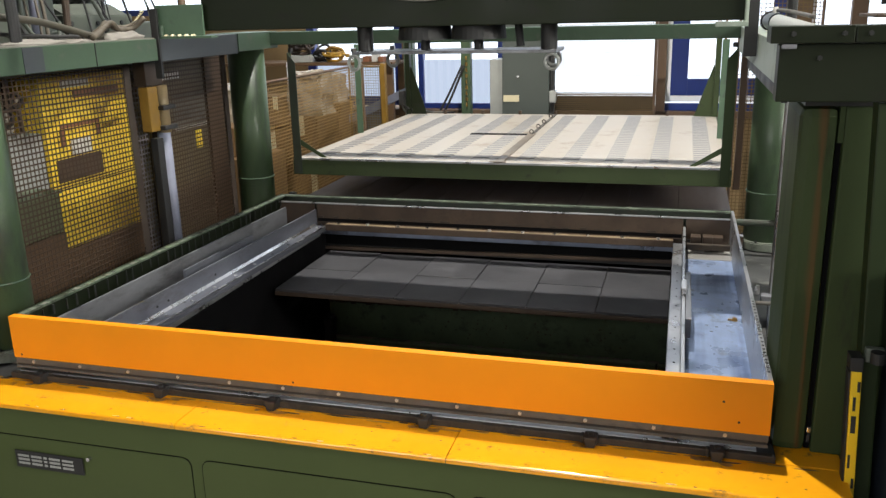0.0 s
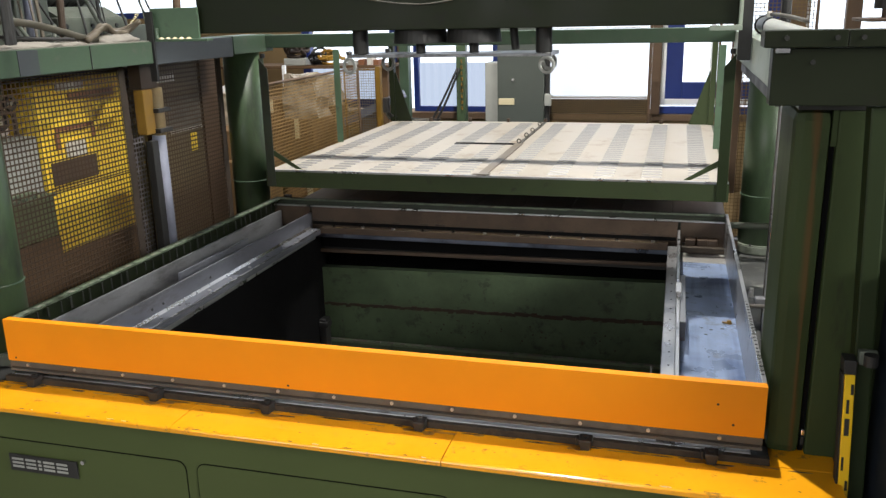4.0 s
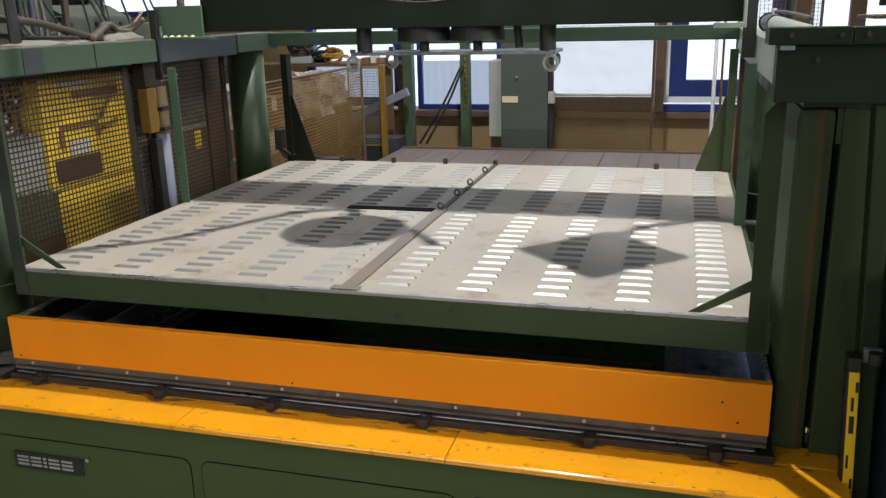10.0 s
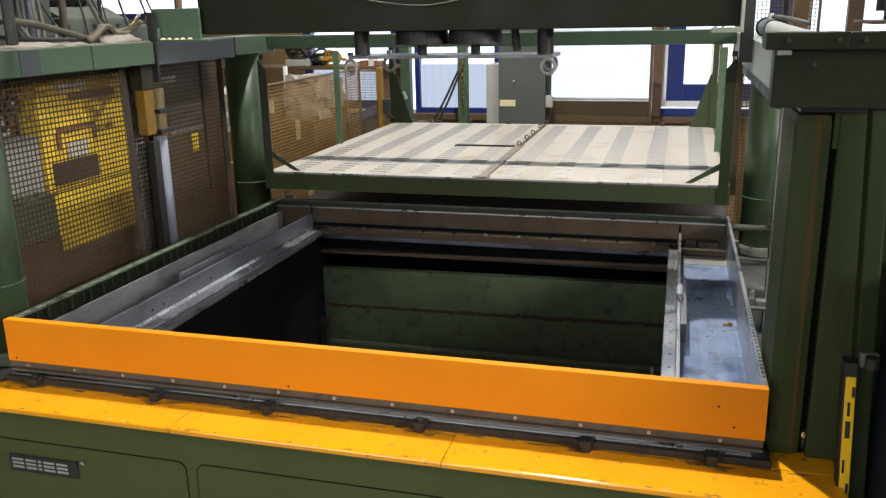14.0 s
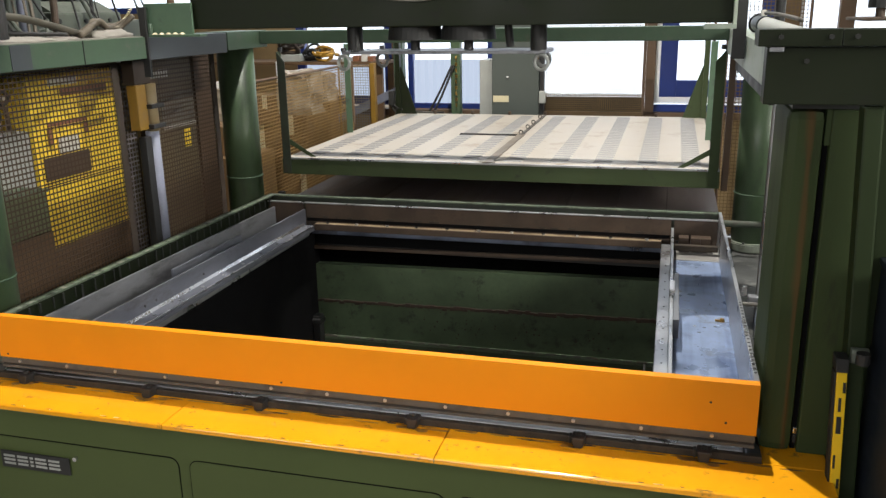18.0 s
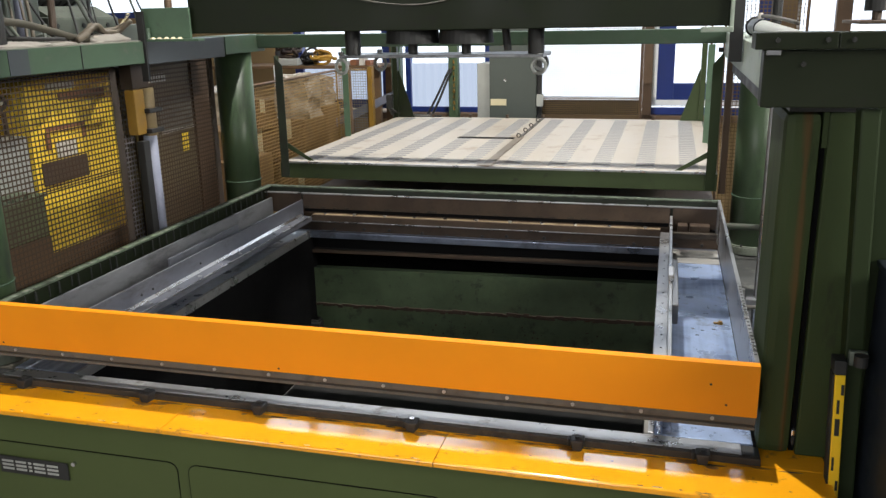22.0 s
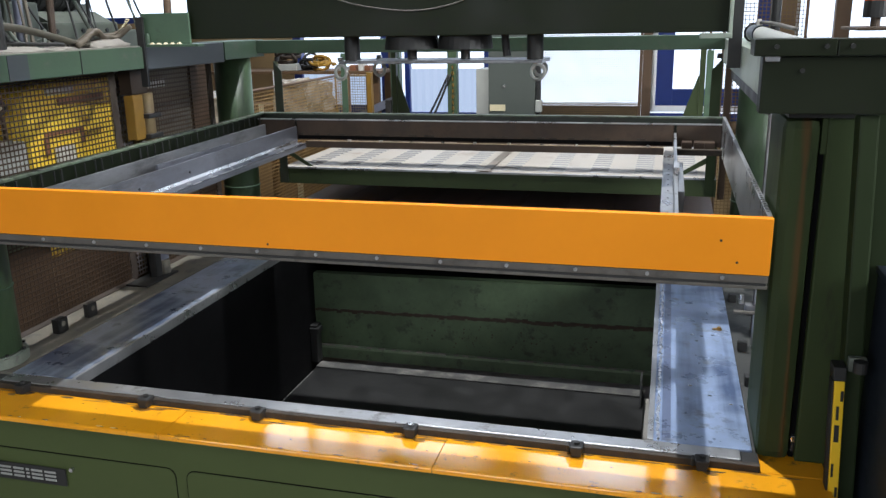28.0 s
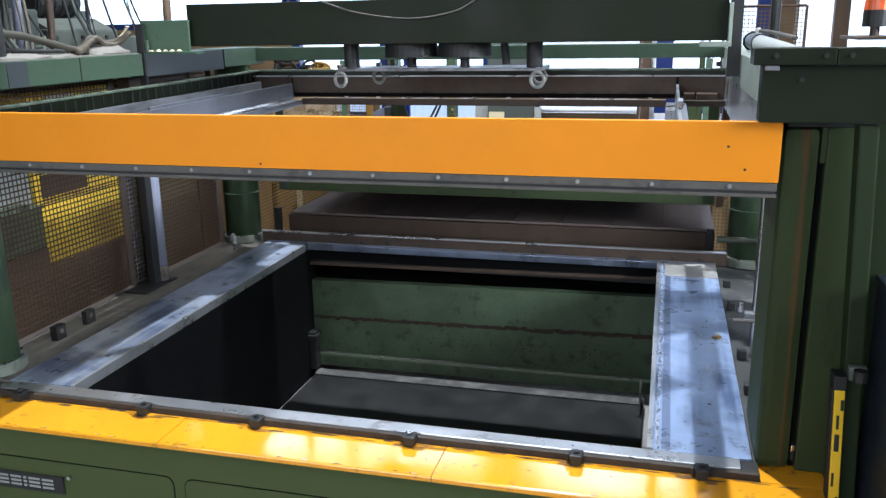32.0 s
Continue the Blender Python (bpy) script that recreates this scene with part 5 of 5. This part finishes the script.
for x, y in ((-2.7, -0.3), (-1.85, -0.3), (-2.7, 0.35), (-2.7, 2.3)):
    part("leg", bx(x - 0.04, x + 0.04, y - 0.04, y + 0.04, 0.0, 1.86, 0.004), DARK, cm)
part("block", bx(-2.6, -1.99, 0.62, 1.30, 1.88, 2.20, 0.012), CAB_DARK, cm)
cs = part("casing", bx(-2.5, -2.0, 1.36, 1.93, 1.90, 2.105, 0.014), CASING, cm, "grey-green cast casing")
part("casing_lid", prism(((-2.48, 2.1055), (-2.02, 2.1055), (-2.12, 2.16), (-2.40, 2.16)), "y", 1.40, 1.90), CASING, cs)
for y in (1.42, 1.62, 1.82):
    part("casing_bolt", cyl((-2.0, y, 2.06), (-1.992, y, 2.06), 0.012, 6), DARK, cs)
part("block", bx(-2.45, -2.02, 1.94, 2.45, 1.90, 2.06, 0.012), CASING, cm)
part("block", bx(-2.4, -2.05, 0.95, 1.3, 2.2005, 2.36, 0.02), DARK, cm)
part("tray", bx(-2.7, -1.80, 0.5, 2.5, 1.84, 1.88, 0.008), CAB, cm)
part("panel", bx(-2.66, -2.62, 0.6, 2.5, 1.88, 2.22, 0.006), CAB_DARK, cm)
part("motor", cyl((-2.2, 1.45, 2.25), (-2.2, 1.80, 2.25), 0.088, 24, bev=0.01), DARK, cm)
for i in range(6):
    part("motor_fin", torus((-2.2, 1.48 + i * 0.055, 2.25), (0, 1, 0), 0.090, 0.006, n=24, k=5), DARK, cm)
part("stand_pipe", cyl((-1.85, 1.0, 1.88), (-1.85, 1.0, 2.45), 0.021, 16), BLUEGREY, cm, "grey upright pipe", smooth=True)
part("pipe_collar", cyl((-1.85, 1.0, 1.98), (-1.85, 1.0, 2.01), 0.028, 16), CASING, cm)
part("stand_pipe", cyl((-1.72, 1.98, 1.88), (-1.70, 1.98, 2.4), 0.022, 16), BROWN, cm, smooth=True)
part("cover_plate", bx(-1.84, -1.80, 0.40, 0.78, 1.90, 2.30, 0.008), CASING, cm, "grey-green cover plate")
rc = random.Random(11)
for i in range(4):
    y = 0.72 + i * 0.30
    part("pipe", cyl((-1.95, y, 1.88), (-1.95, y + rc.uniform(-0.03, 0.03), 2.4), 0.010 + 0.004 * (i % 3), 12), (DARK, CASING, RUSTY, DARK)[i], cm)
# cables drooping from above and lying on the tray
for i in range(15):
    y = 0.75 + 1.25 * rc.random()
    x = -1.72 - 0.2 * rc.random()
    dy = rc.uniform(-0.25, 0.35)
    sag = rc.uniform(1.91, 2.0)
    pts = [(x - 0.1, y, 2.42), (x - 0.05, y + 0.08 * dy, 2.22), (x + 0.02, y + 0.35 * dy, sag + 0.06), (x + 0.04, y + 0.7 * dy, sag), (x, y + dy, sag + rc.uniform(0.0, 0.12))]
    part("cable", hose(pts, rc.choice((0.004, 0.006, 0.006, 0.009)), k=6, sub=5), rc.choice((BLACK, BLACK, DARK, CASING, HOSE, BLUEGREY)), cm, smooth=True)
for i in range(12):
    y = 0.55 + 0.12 * i
    x = -1.72 - 0.12 * rc.random()
    pts = [(x, y, 1.93), (x + rc.uniform(-0.05, 0.05), y + 0.15, 1.96 + 0.08 * rc.random()), (x + rc.uniform(-0.05, 0.05), y + 0.32, 1.93 + 0.1 * rc.random()), (x, y + 0.5, 1.92)]
    part("cable", hose(pts, rc.choice((0.006, 0.009, 0.011)), k=6, sub=5), rc.choice((BLACK, HOSE_DARK, HOSE, CASING)), cm, smooth=True)
hs = thing("hose_bundle", (-1.48, 0.6, 1.99), "tangled tan rubber hoses lying on the beam", "hose")
part("hose", hose(((-1.62, 0.10, 2.13), (-1.50, 0.42, 2.094), (-1.50, 0.60, 2.077), (-1.50, 0.785, 2.040), (-1.49, 0.90, 2.012), (-1.47, 0.98, 2.006)), 0.015), HOSE_DARK, hs, "olive black hose", smooth=True)
part("hose", hose(((-1.60, 0.20, 2.05), (-1.52, 0.45, 2.03), (-1.50, 0.62, 2.018), (-1.47, 0.80, 2.010)), 0.008), DARK, hs, smooth=True)
for k in range(5):
    o = 0.016 * k
    part("hose", hose(((-1.45 - o, 0.86 + o, 2.004), (-1.47, 0.95 + o, 2.03 + 0.5 * o), (-1.53 + o, 1.06, 2.060 - 0.4 * o), (-1.56 + o, 1.14, 2.050 - 0.3 * o), (-1.53 + 0.6 * o, 1.20, 2.02 + 0.012 * (k % 3)), (-1.50 + o, 1.23, 2.05 + 0.008 * k)), (0.014, 0.012, 0.010, 0.008, 0.012)[k]), HOSE, hs, smooth=True)
for k in range(4):
    part("tie_end", hose(((-1.50, 1.21, 2.05), (-1.49 + 0.01 * k, 1.23 + 0.008 * k, 2.07 + 0.012 * k), (-1.48 + 0.012 * k, 1.24 - 0.01 * k, 2.085 + 0.008 * k)), 0.003, k=5, sub=4), CREAM, hs, smooth=True)
ds = thing("dust_drift", (-1.5, 0.7, 1.9905), "pale dust drifted on the beam's top", "dust", kind="stuff")
for k, (x, y, w, d, h) in enumerate(((-1.46, 0.52, 0.07, 0.16, 0.018), (-1.50, 0.78, 0.06, 0.10, 0.012), (-1.47, 1.08, 0.07, 0.13, 0.034), (-1.52, 0.30, 0.06, 0.12, 0.014))):
    bm = bmesh.new()
    bmesh.ops.create_icosphere(bm, subdivisions=3, radius=1.0)
    for v in bm.verts:
        n = noise.noise(v.co * 2.5 + Vector((k * 3.1, 0, 0)))
        v.co = Vector((x + v.co.x * w * (1 + 0.3 * n), y + v.co.y * d * (1 + 0.3 * n), 1.9902 + max(0.0, v.co.z) * h * (1 + 0.5 * n)))
    part("drift", bm, DUST, ds, smooth=True)

# ---- light curtain, post and cabinet beside the front column ----
lc = thing("light_curtain", (1.485, -0.05, 0.3), "yellow safety light curtain bar with a dark cap", "sensor")
def leaning(bm):
    for v in bm.verts:
        v.co.x += (1.18 - v.co.z) * 0.045
    return bm


part("housing", leaning(bx(1.474, 1.500, -0.07, -0.02, 0.35, 1.142, 0.003)), CURTAIN_Y, lc)
part("front_window", leaning(bx(1.4685, 1.4735, -0.066, -0.025, 0.36, 1.14, 0.001)), BLACK, lc)
part("cap", leaning(bx(1.470, 1.502, -0.072, -0.018, 1.1425, 1.182, 0.003)), BLACK, lc)
part("foot", leaning(bx(1.462, 1.512, -0.075, -0.015, 0.0, 0.348, 0.003)), DARK, lc)
for a, b, c, d in ((1.480, 1.492, 0.965, 1.015), (1.482, 1.489, 1.03, 1.07), (1.4905, 1.498, 1.085, 1.115), (1.478, 1.484, 0.86, 0.90), (1.490, 1.497, 0.80, 0.83)):
    part("marking_bar", leaning(bx(a, b, -0.0712, -0.0702, c, d)), BLACK, lc, "dark marking bar")
cp = thing("guard_post", (1.53, 0.0, 0), "green steel guard post", "post")
part("post", leaning(bx(1.505, 1.552, -0.015, 0.05, 0.0, 1.834, 0.006)), GREEN_COL, cp)
part("post_wing", bx(1.5195, 2.3, 0.10, 0.16, 0.0, 1.835, 0.006), GREEN_COL, cp)
part("handle_plate", bx(1.510, 1.556, -0.045, -0.021, 1.16, 1.20, 0.005), COLLAR, cp)
part("handle", cyl((1.535, -0.065, 1.17), (1.535, -0.065, 1.20), 0.018, 16), BLACK, cp)
nc = thing("control_cabinet", (1.9, -0.1, 0), "dark navy grey cabinet beside the machine", "cabinet")
part("body", bx(1.585, 2.2, -0.3, 0.095, 0.0, 1.40, 0.01), NAVY, nc)
part("top", bx(1.58, 2.2, -0.305, 0.095, 1.402, 1.42, 0.004), NAVY, nc)
# cylinder and lamp on the right beam
py = thing("air_cylinder", (1.385, 1.2, 1.963), "pale grey air cylinder with a dark band on the side beam", "cylinder")
part("barrel", cyl((1.395, 0.45, 1.974), (1.37, 1.66, 2.000), 0.034, 28), GREYBOX, py, smooth=False)
part("dark_band", cyl((1.3705, 1.50, 2.000), (1.368, 1.76, 2.000), 0.0355, 28), SLATE, py, "dark bluish grey end of the cylinder")
part("strap", torus((1.368, 1.79, 2.000), (0, 1, 0), 0.037, 0.006), BLACK, py)
part("end_cap", cyl((1.368, 1.762, 2.000), (1.367, 1.90, 2.000), 0.034, 28), GREYBOX, py)
part("hose", hose(((1.37, 1.74, 2.040), (1.385, 1.55, 2.046), (1.41, 1.25, 2.040), (1.43, 0.9, 2.028)), 0.008), BAR, py, smooth=True)
part("nipple", cyl((1.375, 1.62, 2.03), (1.371, 1.63, 2.056), 0.012, 12), FILM, py)
for y in (0.82, 1.66):
    part("saddle", bx(1.35, 1.42, y - 0.02, y + 0.02, 1.963, 1.968, 0.002), DARK, py)
sl = thing("signal_lamp", (1.555, 0.32, 2.034), "orange and dark signal lamp on a rusty stem", "lamp")
part("stem", cyl((1.555, 0.32, 2.043), (1.555, 0.32, 2.067), 0.013, 12), RUSTY, sl)
part("base", cyl((1.555, 0.32, 2.067), (1.555, 0.32, 2.112), 0.034, 20), DARK, sl)
part("dome", cyl((1.555, 0.32, 2.112), (1.555, 0.32, 2.19), 0.034, 20, 0.028), mat("orange_lens", (0.75, 0.12, 0.02), 0.25), sl)
part("junction", bx(1.49, 1.60, 0.2, 0.45, 2.034, 2.043, 0.003), RUSTY, sl)

# ---- behind the machine ----
cb = thing("switch_cabinet", (-0.29, 5.0, 0), "tall grey-green switch cabinet with a cream label", "cabinet")
part("body", bx(-0.50, -0.09, 4.9, 5.25, 0.0, 2.3, 0.008), CAB, cb)
part("plinth", bx(-0.498, -0.092, 4.893, 4.899, 0.85, 1.08, 0.002), CAB_DARK, cb, "darker lower panel")
part("label_plate", bx(-0.488, -0.35, 4.893, 4.899, 1.305, 1.36, 0.001), CREAM, cb)
part("knob", cyl((-0.36, 4.9, 1.52), (-0.36, 4.885, 1.52), 0.012, 10), CHROME, cb)
part("side_box", bx(-0.62, -0.502, 4.95, 5.2, 1.0, 1.66, 0.006), GREYBOX, cb, "pale grey side box")
part("side_conduit", bx(-0.085, -0.05, 4.92, 4.98, 0.6, 2.2, 0.005), BLACK, cb)
part("socket", bx(-0.086, -0.03, 4.88, 4.92, 1.30, 1.40, 0.004), GREYBOX, cb)
for x, lab in ((-1.335, "slim pale green steel post"), (-0.815, "slim dark green steel post with a yellow chain")):
    ps = thing("steel_post", (x, 4.9, 0), lab, "post", group="rear posts")
    part("upright", bx(x - 0.042, x + 0.042, 4.86, 4.94, 0.0, 2.4, 0.005), GREEN_PALE if x < -1 else GREEN, ps)
    if x > -1:
        for i in range(9):
            part("chain_link", torus((x + 0.01, 4.85, 1.28 + i * 0.05), (1, i % 2, 0.1), 0.014, 0.005, n=10, k=5), OCHRE, ps)
tr = thing("timber_brace", (-1.6, 4.7, 0.9), "grey slanting timber leaning beside the post", "beam")
part("beam", bx(-0.35, 0.35, -0.03, 0.03, -0.035, 0.035, 0.004, m=Matrix.Translation((-1.62, 4.75, 1.27)) @ Matrix.Rotation(radians(-24), 4, "Y")), BLUEGREY, tr)
for k in range(2):
    single("cable", hose(((-0.84 + 0.02 * k, 4.84, 1.62), (-1.0 + 0.04 * k, 4.82, 1.3), (-1.22 + 0.06 * k, 4.8, 0.95)), 0.010), BLACK, "black cable slung from the post", "cable", smooth=True)
for x, m, r in ((1.255, WHITE, 0.016), (1.31, COPPER, 0.010)):
    single("wall_pipe", cyl((x, 4.7, 0.0), (x, 4.7, 3.0), r, 14), m, "thin upright pipe before the window", "pipe", group="wall pipes", smooth=True)
rs = thing("storage_rack", (-2.3, 4.9, 0), "timber shelf with boxes and tools behind the mesh", "shelf")
part("shelf_board", bx(-3.2, -1.5, 4.9, 5.35, 1.62, 1.648, 0.004), WOOD, rs)
for x in (-3.15, -1.55):
    part("leg", bx(x - 0.03, x + 0.03, 4.95, 5.0, 0.0, 1.62, 0.004), WOOD, rs)
    part("leg", bx(x - 0.03, x + 0.03, 5.28, 5.33, 0.0, 1.62, 0.004), WOOD, rs)
part("shelf_board", bx(-3.2, -1.5, 4.9, 5.35, 0.8, 0.83, 0.004), WOOD, rs)
rnd = random.Random(5)
single("pale_box", bx(-2.52, -2.30, 4.92, 5.15, 1.649, 1.712, 0.008), GREYBOX, "pale flat box on the shelf", "box", at=(-2.4, 5.03, 1.649))


def coil(name, x, y, z, R, r, n, material, label):
    """A heap of cable: loops of one cable thrown on one another."""
    t = thing(name, (x, y, z), label, "cable", group="cables on the shelf")
    for k in range(n):
        c = Vector((x + rnd.gauss(0, R * 0.35), y + rnd.gauss(0, R * 0.3), z + r + 0.3 * R + rnd.uniform(0, R * 0.9)))
        pts = []
        a0 = rnd.uniform(0, 6)
        tilt = rnd.uniform(-0.9, 0.9)
        for i in range(9):
            a = a0 + i * 0.72
            d = Vector((math.cos(a) * R, math.sin(a) * R * 0.8, math.sin(a) * R * tilt))
            q = c + d
            q.z = max(q.z, z + r)
            pts.append(q)
        part("loop", hose(pts, r, k=6, sub=4), material, t, smooth=True)
    return t


coil("cable_heap", -2.08, 5.0, 1.649, 0.075, 0.014, 7, OCHRE_CABLE, "heap of yellow cable on the timber shelf")
coil("cable_heap", -2.20, 5.02, 1.649, 0.07, 0.012, 6, DARK, "heap of black cable on the timber shelf")
coil("cable_heap", -2.42, 5.0, 1.713, 0.085, 0.014, 8, DARKBROWN, "heap of dark brown cable on a pale box")
for x, w, h, m in ((-1.76, 0.06, 0.05, RUSTREDM), (-1.68, 0.05, 0.07, FILM), (-1.62, 0.05, 0.045, RUSTREDM), (-1.86, 0.07, 0.035, GREYBOX)):
    single("small_box", bx(x - w / 2, x + w / 2, 4.93, 5.05, 1.649, 1.649 + h, 0.004), m, "small box on the timber shelf", "box", group="small boxes on the shelf", at=(x, 5.0, 1.649))


def carton(x, y, z, w, d, h, turn, material=None, tape=True):
    c = thing("carton", (x, y, z), "brown cardboard carton stacked behind the mesh", "box", group="stacked cartons")
    bm = bx(-w / 2, w / 2, -d / 2, d / 2, 0, h, 0.008, m=Matrix.Translation((x, y, z)) @ Matrix.Rotation(radians(turn), 4, "Z"))
    part("shell", bm, material or CARD, c)
    if tape:
        m = Matrix.Translation((x, y, z)) @ Matrix.Rotation(radians(turn), 4, "Z")
        part("tape", bx(-0.025, 0.025, -d / 2 - 0.001, -d / 2, h * 0.55, h, m=m), CREAM, c, "pale packing tape")
        part("flap_seam", bx(-w / 2 + 0.01, w / 2 - 0.01, -0.002, 0.002, h, h + 0.001, m=m), DARKBROWN, c)
    return c


for q in ((-2.55, 4.70, 0.0, 0.48, 0.34, 1.12, 4), (-2.06, 4.72, 0.0, 0.46, 0.30, 0.98, -5), (-2.50, 4.66, 1.12, 0.40, 0.30, 0.26, 8), (-2.05, 4.70, 0.98, 0.36, 0.26, 0.34, -3), (-2.75, 4.05, 0.0, 0.55, 0.45, 1.22, 6), (-2.25, 3.45, 0.0, 0.5, 0.5, 1.05, 3), (-2.45, 2.95, 0.0, 0.5, 0.36, 1.30, -4), (-1.92, 4.12, 0.0, 0.38, 0.34, 0.92, 10), (-1.95, 4.12, 0.92, 0.32, 0.30, 0.36, -12), (-2.3, 3.45, 1.05, 0.34, 0.34, 0.22, 14)):
    carton(*q)


def wrapped(x, y, z, w, d, h, seed):
    """A load in crumpled film."""
    bm = bx(-w / 2, w / 2, -d / 2, d / 2, 0, h)
    bmesh.ops.subdivide_edges(bm, edges=bm.edges[:], cuts=5, use_grid_fill=True)
    for v in bm.verts:
        n = noise.noise_vector(v.co * 9 + Vector((seed, 0, 0)))
        f = 0.55 + 0.45 * (1 - v.co.z / h)
        v.co = Vector((v.co.x * (0.75 + 0.25 * f) + 0.035 * n.x, v.co.y + 0.035 * n.y, max(0.0, v.co.z + (0.05 * n.z if v.co.z > 0.02 else 0))))
    bmesh.ops.translate(bm, verts=bm.verts, vec=(x, y, z))
    return single("wrapped_load", bm, WRAP, "load wrapped in crumpled cloudy film on a carton", "package", group="wrapped loads", at=(x, y, z))


wrapped(-1.95, 4.12, 1.28, 0.30, 0.26, 0.34, 2.0)
wrapped(-2.05, 4.70, 1.32, 0.30, 0.2, 0.24, 7.0)
wrapped(-2.62, 4.05, 1.22, 0.4, 0.3, 0.30, 4.0)
single("pale_post", bx(-2.30, -2.27, 4.42, 4.45, 0.0, 1.68, 0.003), WHITE, "slim white upright behind the mesh", "post")
gt = thing("gate_post", (-1.47, 4.56, 0), "ochre steel post holding the small mesh frame", "post")
part("upright", bx(-1.485, -1.445, 4.53, 4.59, 0.0, 1.66, 0.004), OCHRE, gt)
part("foot", bx(-1.52, -1.41, 4.49, 4.63, 0.0, 0.012, 0.003), OCHRE, gt)
single("metal_tray", bx(-1.72, -1.36, 4.62, 4.84, 0.0, 1.02, 0.01), SLATE, "dark slate metal bin beside the ochre post", "box", at=(-1.54, 4.73, 0))


def motions():
    rows = ((0, 2.38), (3.2, 2.38), (3.5, 2.33), (4.0, 2.08), (4.6, 1.66), (5.0, 1.32), (5.5, 0.945), (6, 0.62), (6.5, 0.33), (7, 0.18), (7.5, 0.055), (7.7, 0.058), (10.5, 0.058), (10.8, 0.085), (11, 0.154), (11.5, 0.61), (12, 1.025), (12.5, 1.24), (13, 1.46), (13.5, 1.75), (14, 2.05), (14.5, 2.19), (15.2, 2.30), (16.2, 2.37), (16.6, 2.38), (32, 2.38))
    walk(hc, [(t, pose(0, y, 1.122)) for t, y in rows])
    rows = ((0, 1.45), (0.5, 1.70), (1.0, 1.92), (1.3, 2.05), (1.7, 2.24), (2.0, 2.36), (2.4, 2.52), (3, 2.6), (3.5, 2.62), (32, 2.62))
    walk(lh, [(t, pose(0, y - 0.0, 0.62)) for t, y in rows])
    rows = ((0, 1.053, -0.45), (19.6, 1.053, -0.45), (20, 1.056, -0.44), (20.5, 1.061, -0.40), (21, 1.073, -0.30), (21.5, 1.092, -0.17), (22, 1.117, -0.02), (22.5, 1.147, 0.10), (23, 1.178, 0.18), (23.5, 1.212, 0.24), (24, 1.247, 0.3), (24.5, 1.284, 0.36), (25, 1.32, 0.42), (25.5, 1.359, 0.46), (26.5, 1.436, 0.52), (27.5, 1.516, 0.56), (28, 1.558, 0.57), (29, 1.639, 0.6), (30, 1.721, 0.63), (30.5, 1.762, 0.65), (31, 1.805, 0.67), (31.5, 1.834, 0.68), (32, 1.836, 0.68))
    walk(cf, [(t, pose(0, 0, z, a)) for t, z, a in rows])


motions()
